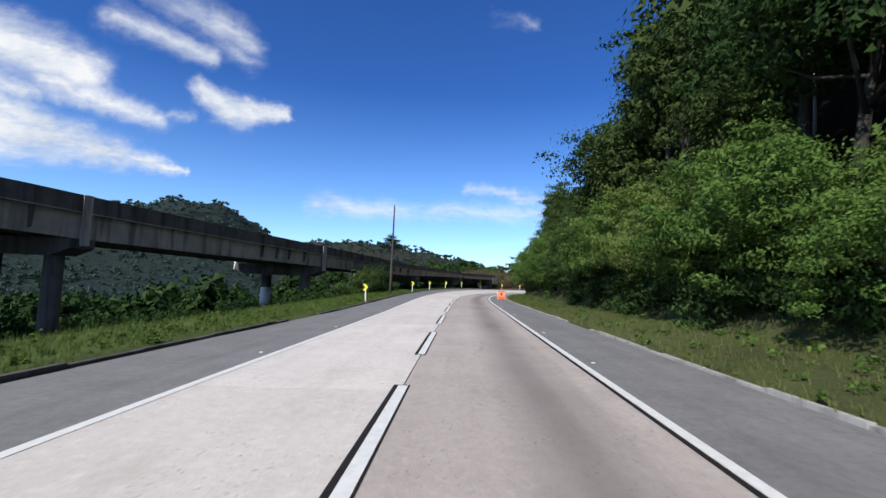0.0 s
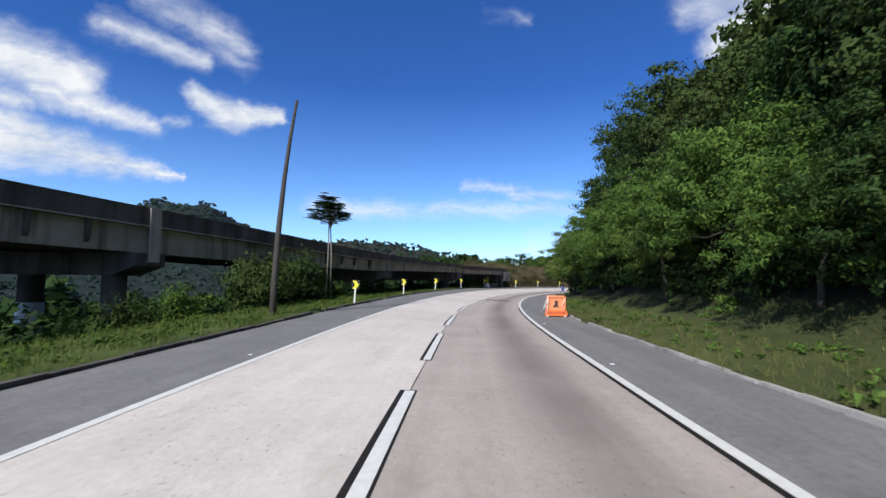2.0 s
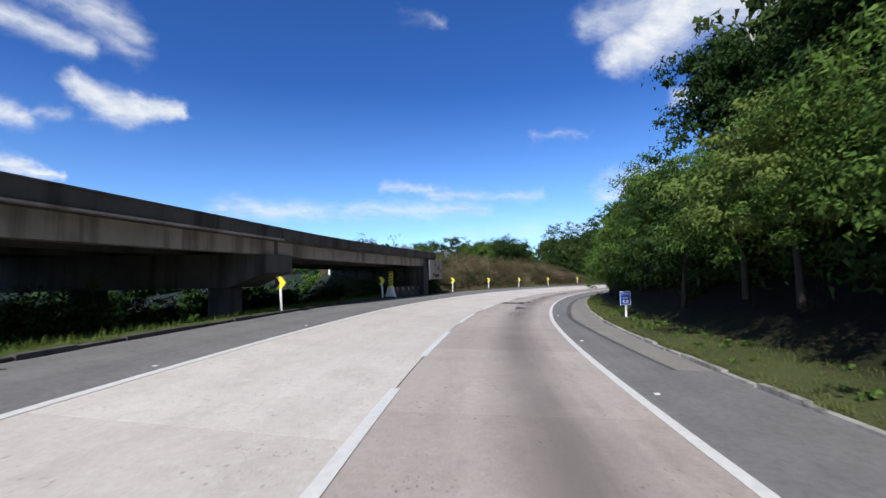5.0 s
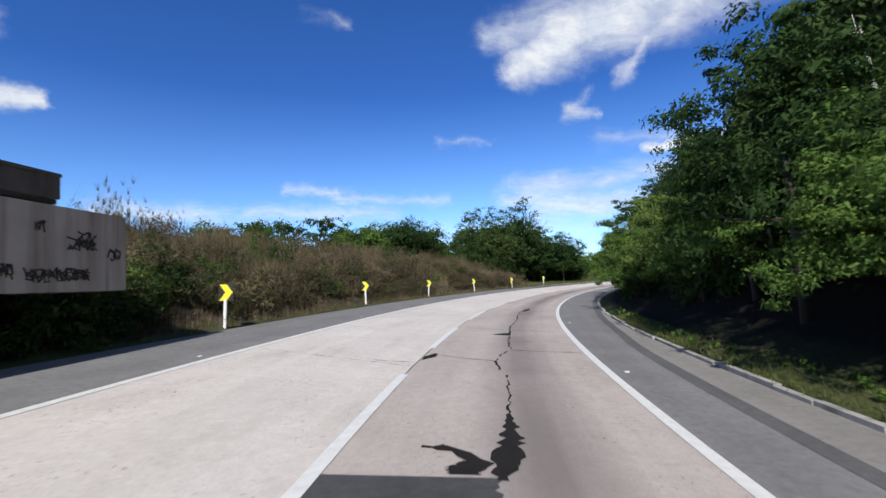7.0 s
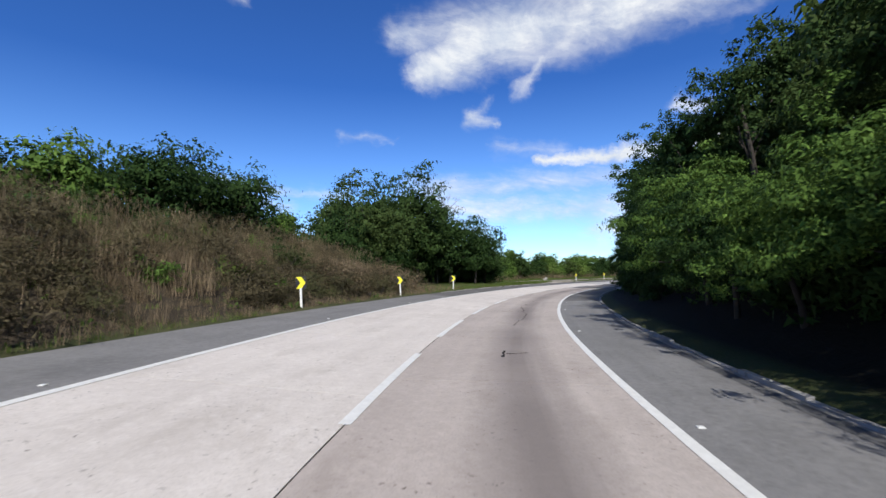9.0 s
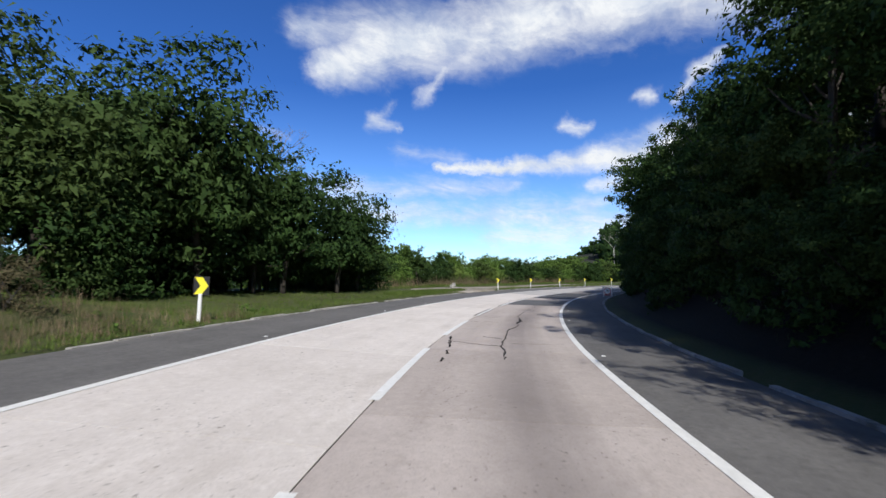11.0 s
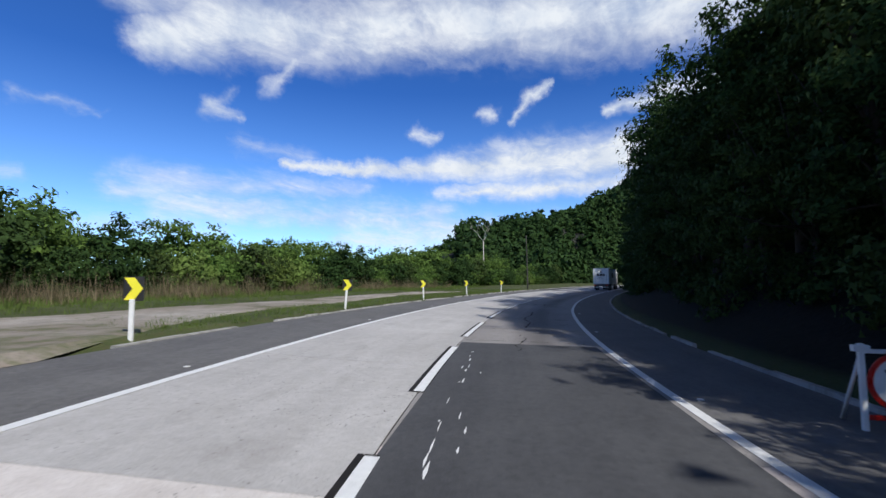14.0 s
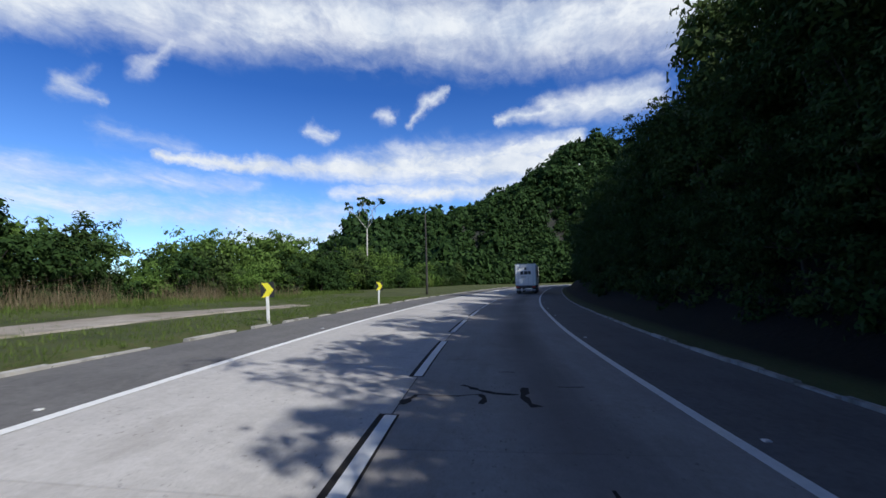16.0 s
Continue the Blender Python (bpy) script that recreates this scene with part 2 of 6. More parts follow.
# ---- materials ----
def shader(name):
    m = bpy.data.materials.new(name)
    m.use_nodes = True
    g = Graph(m.node_tree)
    return m, g


def finish(g, colour, rough=0.8, metal=0.0, bump=None, bump_size=0.02, bump_strength=0.4, spec=0.5, leafy=0.0, leafcol=None):
    b = g.node("ShaderNodeBsdfPrincipled")
    g.put(b, "Base Color", colour)
    g.put(b, "Roughness", rough)
    g.put(b, "Metallic", metal)
    g.put(b, "Specular IOR Level", spec)
    if bump is not None:
        n = g.node("ShaderNodeBump", ins={"Strength": bump_strength, "Distance": bump_size, "Height": bump})
        g.put(b, "Normal", n.outputs[0])
    res = b.outputs[0]
    if leafy:
        tr = g.node("ShaderNodeBsdfTranslucent")
        g.put(tr, "Color", leafcol if leafcol is not None else colour)
        mx = g.node("ShaderNodeMixShader", ins={0: leafy})
        g.put(mx, 1, res)
        g.put(mx, 2, tr.outputs[0])
        res = mx.outputs[0]
    g.node("ShaderNodeOutputMaterial", ins={0: res})


def world_pos(g):
    return g.node("ShaderNodeNewGeometry").outputs["Position"]


def plain(name, a, b, scale=6.0, rough=0.7, metal=0.0, bump=0.3, size=0.01, spec=0.5):
    """A paint or metal with two scales of wear."""
    m, g = shader(name)
    p = world_pos(g)
    f = g.math("ADD", g.math("MULTIPLY", g.noise(p, scale, 5), 0.6), g.math("MULTIPLY", g.noise(p, scale * 9, 3), 0.4))
    finish(g, g.mix(g.ramp(f, 0.3, 0.7), (*a, 1), (*b, 1)), g.ramp(f, 0.2, 0.8, rough - 0.12, rough + 0.1), metal, f, size, bump, spec)
    return m


def foliage(name, dark, light, tip, rough=0.5, leafy=0.25):
    """Leaves: each leaf and each plant has its own shade."""
    m, g = shader(name)
    geo = g.node("ShaderNodeNewGeometry")
    rnd, obj = geo.outputs["Random Per Island"], g.node("ShaderNodeObjectInfo").outputs["Random"]
    big = g.noise(geo.outputs["Position"], 0.45, 3)
    f = g.math("ADD", g.math("MULTIPLY", rnd, 0.5), g.math("MULTIPLY_ADD", big, 0.9, -0.2))
    c = g.mix(g.ramp(f, 0.1, 0.9), (*dark, 1), (*light, 1))
    c = g.mix(g.math("MULTIPLY", g.ramp(obj, 0.55, 1.0), 0.65), c, (*tip, 1))
    finish(g, c, rough, 0.0, None, spec=0.05, leafy=leafy, leafcol=c)
    return m


def make_concrete(name, base, light, stripe):
    m, g = shader(name)
    uv = g.node("ShaderNodeUVMap", uv_map="road").outputs[0]
    p = world_pos(g)
    sep = g.node("ShaderNodeSeparateXYZ", ins={0: uv})
    rnd = g.node("ShaderNodeObjectInfo").outputs["Random"]
    blotch, grain = g.noise(p, 0.55, 5, 0.6), g.noise(p, 38.0, 4, 0.7)
    long = g.noise(g.node("ShaderNodeMapping", ins={0: uv, 3: (2.2, 0.09, 1)}).outputs[0], 1.0, 5, 0.6)
    f = g.math("ADD", g.math("MULTIPLY", blotch, 0.55), g.math("MULTIPLY", long, 0.45))
    c = g.mix(g.ramp(f, 0.3, 0.72), (*base, 1), (*light, 1))
    c = g.mix(g.math("MULTIPLY", rnd, 0.35), c, (base[0] * 0.82, base[1] * 0.8, base[2] * 0.78, 1))
    c = g.mix(g.math("MULTIPLY", g.ramp(grain, 0.46, 0.70), 0.3), c, (base[0] * 0.45, base[1] * 0.44, base[2] * 0.43, 1))
    speck = g.noise(p, 7.0, 6, 0.78)
    c = g.mix(g.math("MULTIPLY", g.ramp(speck, 0.48, 0.7), 0.26), c, (base[0] * 0.62, base[1] * 0.6, base[2] * 0.57, 1))
    c = g.mix(g.math("MULTIPLY", g.ramp(speck, 0.46, 0.3), 0.3), c, (min(light[0] * 1.12, 0.85), min(light[1] * 1.12, 0.84), min(light[2] * 1.12, 0.82), 1))
    # pores and chips, in patches
    pore = g.math("MULTIPLY", g.ramp(g.noise(p, 17.0, 2, 0.5), 0.66, 0.71), g.ramp(g.noise(p, 0.9, 3), 0.42, 0.6))
    c = g.mix(g.math("MULTIPLY", pore, 0.75), c, (base[0] * 0.25, base[1] * 0.24, base[2] * 0.23, 1))
    stain = g.ramp(g.noise(g.node("ShaderNodeMapping", ins={0: uv, 3: (0.9, 0.35, 1)}).outputs[0], 1.3, 6, 0.68), 0.54, 0.68)
    c = g.mix(g.math("MULTIPLY", stain, 0.28), c, (base[0] * 0.6, base[1] * 0.57, base[2] * 0.53, 1))
    if stripe:
        # oil drip band between the wheel tracks, with a ragged edge
        off = g.math("ADD", g.math("ADD", sep.outputs[0], -2.1), g.math("MULTIPLY_ADD", long, 0.5, -0.25))
        band = g.math("MULTIPLY", g.ramp(g.math("ABSOLUTE", off), 0.12, 0.85, 1.0, 0.0), g.ramp(g.noise(uv, 0.16, 3), 0.3, 0.62, 0.35, 0.8))
        c = g.mix(band, c, (base[0] * 0.42, base[1] * 0.41, base[2] * 0.42, 1))
    finish(g, c, 0.82, 0.0, g.math("ADD", grain, g.math("MULTIPLY", blotch, 0.5)), 0.004, 0.5, 0.3)
    return m


def make_asphalt(name, a, b, worn):
    m, g = shader(name)
    p = world_pos(g)
    uv = g.node("ShaderNodeUVMap", uv_map="road").outputs[0]
    streak = g.noise(g.node("ShaderNodeMapping", ins={0: uv, 3: (1.6, 0.06, 1)}).outputs[0], 1.0, 5, 0.6)
    blotch, grain = g.noise(p, 0.8, 5, 0.6), g.noise(p, 60.0, 3, 0.7)
    speck = g.noise(p, 9.0, 5, 0.75)
    c = g.mix(g.ramp(g.math("ADD", g.math("MULTIPLY", blotch, 0.5), g.math("MULTIPLY", streak, 0.5)), 0.32, 0.68), (*a, 1), (*b, 1))
    c = g.mix(g.math("MULTIPLY", g.ramp(grain, 0.55, 0.75), 0.5), c, (*worn, 1))
    c = g.mix(g.math("MULTIPLY", g.ramp(speck, 0.5, 0.68), 0.4), c, (a[0] * 0.6, a[1] * 0.6, a[2] * 0.6, 1))
    c = g.mix(g.math("MULTIPLY", g.ramp(speck, 0.46, 0.32), 0.25), c, (*worn, 1))
    finish(g, c, 0.85, 0.0, grain, 0.006, 0.6, 0.3)
    return m


def make_ground(name):
    m, g = shader(name)
    p = world_pos(g)
    big, mid, fine = g.noise(p, 0.02, 4), g.noise(p, 0.35, 5, 0.6), g.noise(p, 7.0, 4, 0.7)
    grass = g.mix(g.ramp(mid, 0.3, 0.7), (0.040, 0.070, 0.016, 1), (0.095, 0.135, 0.032, 1))
    grass = g.mix(g.math("MULTIPLY", g.ramp(fine, 0.45, 0.7), 0.6), grass, (0.13, 0.11, 0.05, 1))
    land = g.node("ShaderNodeSeparateColor", ins={0: g.node("ShaderNodeAttribute", attribute_name="land").outputs["Color"]})
    # leaf litter, coloured near black to hold the shade under the trees
    shaded_litter = g.mix(g.ramp(fine, 0.35, 0.7), (0.004, 0.004, 0.003, 1), (0.012, 0.010, 0.007, 1))
    # the woods' bluish tone carries the haze of distance in its colour
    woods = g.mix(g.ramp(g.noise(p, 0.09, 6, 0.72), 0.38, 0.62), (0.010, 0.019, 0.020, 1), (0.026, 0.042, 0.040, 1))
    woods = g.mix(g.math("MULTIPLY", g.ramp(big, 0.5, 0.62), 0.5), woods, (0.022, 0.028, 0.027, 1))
    # crowns drawn by noise, the gaps between them coloured dark as shade
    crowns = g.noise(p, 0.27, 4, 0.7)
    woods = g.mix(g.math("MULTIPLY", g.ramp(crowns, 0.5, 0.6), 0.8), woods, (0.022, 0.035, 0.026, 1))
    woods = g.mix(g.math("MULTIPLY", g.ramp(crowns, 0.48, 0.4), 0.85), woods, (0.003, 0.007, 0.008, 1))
    c = g.mix(land.outputs[0], grass, shaded_litter)
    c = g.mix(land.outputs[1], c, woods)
    c = g.mix(land.outputs[2], c, g.mix(g.ramp(mid, 0.3, 0.7), (0.030, 0.024, 0.017, 1), (0.080, 0.064, 0.045, 1)))
    finish(g, c, 0.9, 0.0, g.math("ADD", mid, g.math("MULTIPLY", fine, 0.5)), 0.15, 0.7, 0.2)
    return m


def make_dirt(name):
    """Bare trodden earth with gravel, ruts and patches of short grass."""
    m, g = shader(name)
    p = world_pos(g)
    big, mid, fine = g.noise(p, 0.22, 5, 0.6), g.noise(p, 1.3, 5, 0.65), g.noise(p, 16.0, 4, 0.7)
    c = g.mix(g.ramp(mid, 0.3, 0.7), (0.25, 0.225, 0.19, 1), (0.43, 0.39, 0.34, 1))
    c = g.mix(g.math("MULTIPLY", g.ramp(big, 0.42, 0.6), 0.6), c, (0.21, 0.165, 0.125, 1))
    c = g.mix(g.math("MULTIPLY", g.ramp(fine, 0.5, 0.7), 0.55), c, (0.14, 0.125, 0.105, 1))
    grass = g.ramp(g.math("ADD", g.math("MULTIPLY", big, 0.55), g.math("MULTIPLY", mid, 0.45)), 0.52, 0.6)
    c = g.mix(g.math("MULTIPLY", grass, 0.7), c, (0.085, 0.105, 0.035, 1))
    finish(g, c, 0.92, 0.0, g.math("ADD", mid, g.math("MULTIPLY", fine, 0.4)), 0.05, 0.7, 0.2)
    return m


def make_worn_concrete(name, a, b, stain):
    """Old cast concrete with water streaks down its faces."""
    m, g = shader(name)
    p = world_pos(g)
    drip = g.noise(g.node("ShaderNodeMapping", ins={0: p, 3: (1.5, 1.5, 0.12)}).outputs[0], 1.0, 5, 0.65)
    blotch, grain = g.noise(p, 0.7, 5, 0.6), g.noise(p, 22.0, 4, 0.7)
    c = g.mix(g.ramp(blotch, 0.3, 0.7), (*a, 1), (*b, 1))
    c = g.mix(g.math("MULTIPLY", g.ramp(drip, 0.48, 0.66), 0.75), c, (*stain, 1))
    finish(g, c, 0.88, 0.0, g.math("ADD", grain, blotch), 0.01, 0.5, 0.25)
    return m


M_SLAB = make_concrete("slab_concrete", (0.595, 0.550, 0.515), (0.795, 0.742, 0.700), False)
M_SLAB_R = make_concrete("slab_concrete_used", (0.405, 0.356, 0.328), (0.568, 0.505, 0.470), True)
M_ASPHALT = make_asphalt("shoulder_asphalt", (0.155, 0.152, 0.152), (0.24, 0.236, 0.236), (0.33, 0.325, 0.315))
M_ASPHALT_PALE = make_asphalt("shoulder_asphalt_dusty", (0.21, 0.20, 0.185), (0.31, 0.295, 0.275), (0.38, 0.36, 0.33))
M_ASPHALT_OLD = make_asphalt("shoulder_asphalt_old", (0.095, 0.092, 0.09), (0.16, 0.155, 0.15), (0.24, 0.23, 0.22))
M_SEAM = make_asphalt("shoulder_seam", (0.085, 0.085, 0.088), (0.14, 0.14, 0.142), (0.2, 0.2, 0.2))
M_SLAB_OLD = make_concrete("slab_concrete_old", (0.40, 0.385, 0.368), (0.585, 0.565, 0.545), False)
M_SLAB_OLD_R = make_concrete("slab_concrete_old_used", (0.228, 0.212, 0.200), (0.35, 0.328, 0.312), True)
M_PATCH = make_asphalt("patch_asphalt", (0.052, 0.052, 0.055), (0.085, 0.085, 0.088), (0.12, 0.12, 0.12))
M_TAR = plain("tar", (0.012, 0.011, 0.011), (0.028, 0.025, 0.023), 8, 0.88, spec=0.15)
M_PAINT = plain("road_paint", (0.62, 0.62, 0.60), (0.82, 0.82, 0.80), 9, 0.6, bump=0.2, size=0.002)
M_KERB = make_worn_concrete("kerb_concrete", (0.30, 0.29, 0.27), (0.48, 0.46, 0.43), (0.10, 0.10, 0.08))
M_GROUND = make_ground("ground_cover")
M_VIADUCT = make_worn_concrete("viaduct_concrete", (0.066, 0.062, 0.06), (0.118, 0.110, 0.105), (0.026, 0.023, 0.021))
# lighter copy of the viaduct concrete, with the sun on the outer girder painted in
M_GIRDER_LIT = make_worn_concrete("girder_concrete_lit", (0.25, 0.228, 0.20), (0.38, 0.345, 0.305), (0.085, 0.072, 0.062))
M_WALL = make_worn_concrete("wall_concrete", (0.30, 0.275, 0.255), (0.43, 0.395, 0.37), (0.15, 0.115, 0.095))
M_WHITE = plain("white_paint", (0.70, 0.70, 0.68), (0.82, 0.82, 0.80), 5, 0.5)
M_YELLOW = plain("sign_yellow", (0.80, 0.72, 0.03), (0.88, 0.80, 0.06), 4, 0.45)
M_BLACK = plain("black_paint", (0.018, 0.018, 0.018), (0.035, 0.035, 0.035), 6, 0.5)
M_ORANGE = plain("orange_fabric", (0.74, 0.22, 0.09), (0.84, 0.32, 0.15), 5, 0.7)
M_SKIRT = plain("orange_skirt", (0.78, 0.13, 0.02), (0.86, 0.19, 0.04), 5, 0.65)
M_METAL = plain("galvanised_steel", (0.30, 0.31, 0.32), (0.45, 0.46, 0.47), 12, 0.45, 0.9)
M_RUBBER = plain("rubber", (0.016, 0.016, 0.016), (0.03, 0.03, 0.03), 9, 0.8)
M_BLUE = plain("sign_blue", (0.008, 0.055, 0.36), (0.014, 0.08, 0.44), 5, 0.4)
M_RED = plain("tail_red", (0.45, 0.015, 0.01), (0.55, 0.03, 0.02), 6, 0.3)
M_BROWNRED = plain("faded_red", (0.36, 0.07, 0.035), (0.46, 0.11, 0.05), 6, 0.7)
M_POLE = plain("weathered_pole", (0.032, 0.030, 0.026), (0.066, 0.060, 0.054), 3, 0.85)
M_BARK = plain("bark", (0.022, 0.018, 0.014), (0.055, 0.046, 0.037), 3, 0.9, bump=0.8, size=0.03)
M_PALEBARK = plain("pale_bark", (0.34, 0.32, 0.28), (0.46, 0.44, 0.40), 3, 0.85, bump=0.6, size=0.02)
M_GREYBARK = plain("grey_bark", (0.15, 0.14, 0.13), (0.25, 0.235, 0.22), 3, 0.85, bump=0.6, size=0.02)
M_LEAF = foliage("leaves_forest", (0.009, 0.023, 0.008), (0.050, 0.094, 0.026), (0.074, 0.105, 0.032), 0.6, 0.16)
M_LEAF_L = foliage("leaves_light", (0.018, 0.048, 0.012), (0.150, 0.245, 0.052), (0.175, 0.225, 0.060), 0.6, 0.24)
# leaves of the distant forest, with haze mixed into their colour as blue
M_FAR_HAZE = foliage("leaves_far_haze", (0.022, 0.040, 0.036), (0.075, 0.112, 0.088), (0.080, 0.100, 0.075), 0.8, 0.1)
M_DRY = foliage("dry_grass", (0.055, 0.042, 0.027), (0.33, 0.255, 0.165), (0.080, 0.090, 0.036), 0.75, 0.2)
M_BRUSH = foliage("dry_brush", (0.022, 0.020, 0.012), (0.150, 0.126, 0.074), (0.065, 0.080, 0.030), 0.75, 0.18)
M_GRASS = foliage("grass_blades", (0.060, 0.105, 0.022), (0.16, 0.215, 0.055), (0.17, 0.17, 0.07), 0.6, 0.3)
M_DIRT = make_dirt("dirt")


# ---- building helpers ----
def mesh_from(name, verts, faces, material, uvs=None, flat=True):
    me = bpy.data.meshes.new(name)
    me.from_pydata([tuple(map(float, v)) for v in verts], [], [tuple(map(int, f)) for f in faces])
    me.materials.append(material)
    if uvs is not None:
        lay = me.uv_layers.new(name="road")
        loops = np.empty(len(me.loops), dtype=np.int32)
        me.loops.foreach_get("vertex_index", loops)
        lay.data.foreach_set("uv", np.asarray(uvs, dtype=np.float32)[loops].ravel())
    me.update()
    return me


def part(name, bm, material, parent, label="", at=None):
    """Links a bmesh or a mesh as one object under a thing or a part."""
    if isinstance(bm, bmesh.types.BMesh):
        me = bpy.data.meshes.new(name)
        bm.to_mesh(me)
        bm.free()
        me.materials.append(material)
    else:
        me = bm
    ob = new(name, me)
    ob.parent = parent
    if at is not None:
        ob.matrix_local = at
    return tagged(ob, label)


def thing(name, label, category, group="", kind="", at=None):
    ob = new(name)
    if at is not None:
        ob.matrix_world = at
    return tagged(ob, label, category, group, kind)


def box(bm, x0, y0, z0, x1, y1, z1, bevel=0.0):
    v = [bm.verts.new(p) for p in ((x0, y0, z0), (x1, y0, z0), (x1, y1, z0), (x0, y1, z0), (x0, y0, z1), (x1, y0, z1), (x1, y1, z1), (x0, y1, z1))]
    fs = [bm.faces.new([v[i] for i in f]) for f in ((3, 2, 1, 0), (4, 5, 6, 7), (0, 1, 5, 4), (1, 2, 6, 5), (2, 3, 7, 6), (3, 0, 4, 7))]
    if bevel:
        es = list({e for f in fs for e in f.edges})
        bmesh.ops.bevel(bm, geom=es, offset=bevel, segments=2, affect="EDGES", profile=0.5)
    return bm


def boxed(x0, y0, z0, x1, y1, z1, bevel=0.0):
    return box(bmesh.new(), x0, y0, z0, x1, y1, z1, bevel)


def prism(points, depth0, depth1, axis="y"):
    """A flat outline given in x and z (axis y) or y and z (axis x), made thick."""
    bm = bmesh.new()
    put = (lambda a, b, d: (a, d, b)) if axis == "y" else (lambda a, b, d: (d, a, b))
    lo = [bm.verts.new(put(a, b, depth0)) for a, b in points]
    hi = [bm.verts.new(put(a, b, depth1)) for a, b in points]
    n = len(points)
    bm.faces.new(lo)
    bm.faces.new(hi[::-1])
    for i in range(n):
        bm.faces.new((lo[i], hi[i], hi[(i + 1) % n], lo[(i + 1) % n]))
    bmesh.ops.recalc_face_normals(bm, faces=bm.faces[:])
    return bm


def tube(points, radii, sides=8, bm=None):
    """A tapered limb along the points."""
    bm = bm or bmesh.new()
    rings = []
    for i, p in enumerate(points):
        p = Vector(p)
        d = (Vector(points[min(i + 1, len(points) - 1)]) - Vector(points[max(i - 1, 0)])).normalized()
        q = d.to_track_quat("Z", "Y")
        rings.append([bm.verts.new(p + q @ Vector((math.cos(a) * radii[i], math.sin(a) * radii[i], 0))) for a in (2 * math.pi * k / sides for k in range(sides))])
    for a, b in zip(rings, rings[1:]):
        for k in range(sides):
            bm.faces.new((a[k], a[(k + 1) % sides], b[(k + 1) % sides], b[k]))
    bm.faces.new(rings[0][::-1])
    bm.faces.new(rings[-1])
    for f in bm.faces:
        f.smooth = True
    return bm


def strip(name, s0, s1, la, lb, dz, material, parent, step=2.0, thick=0.0, label=""):
    """A band that follows the road between the offsets la(s) and lb(s)."""
    n = max(1, int(math.ceil((s1 - s0) / step)))
    s = np.linspace(s0, s1, n + 1)
    a, b = np.broadcast_to(la(s), s.shape), np.broadcast_to(lb(s), s.shape)
    verts, uvs = [], []
    for l in (a, b):
        x, y = xy(s, l)
        verts.append(np.stack([x, y, road_z(s, l) + dz], 1))
        uvs.append(np.stack([l - centre(s), s], 1))
    v = np.concatenate(verts)
    uv = np.concatenate(uvs)
    m = n + 1
    faces = [(i, m + i, m + i + 1, i + 1) for i in range(n)]
    if thick:
        k = len(v)
        v = np.concatenate([v, v - (0, 0, thick)])
        uv = np.concatenate([uv, uv])
        faces += [(i, i + 1, k + i + 1, k + i) for i in range(n)] + [(m + i + 1, m + i, k + m + i, k + m + i + 1) for i in range(n)]
        faces += [(0, k, k + m, m), (n, m + n, k + m + n, k + n)]
    ob = new(name, mesh_from(name, v, faces, material, uv))
    ob.parent = parent
    return tagged(ob, label)


def fixed(v):
    return lambda s: centre(s) + v


# ---- ground ----
def verge_width(s):
    return float(table(s, ((0, 3.7), (45, 3.5), (64, 2.2), (79, 1.3), (103, 1.2), (110, 0.7), (118, 0.2), (300, 0.2))))


def tree_line(s):
    return float(table(s, ((0, 3.4), (45, 3.0), (70, 2.0), (95, 1.7), (125, 1.3), (300, 1.3))))


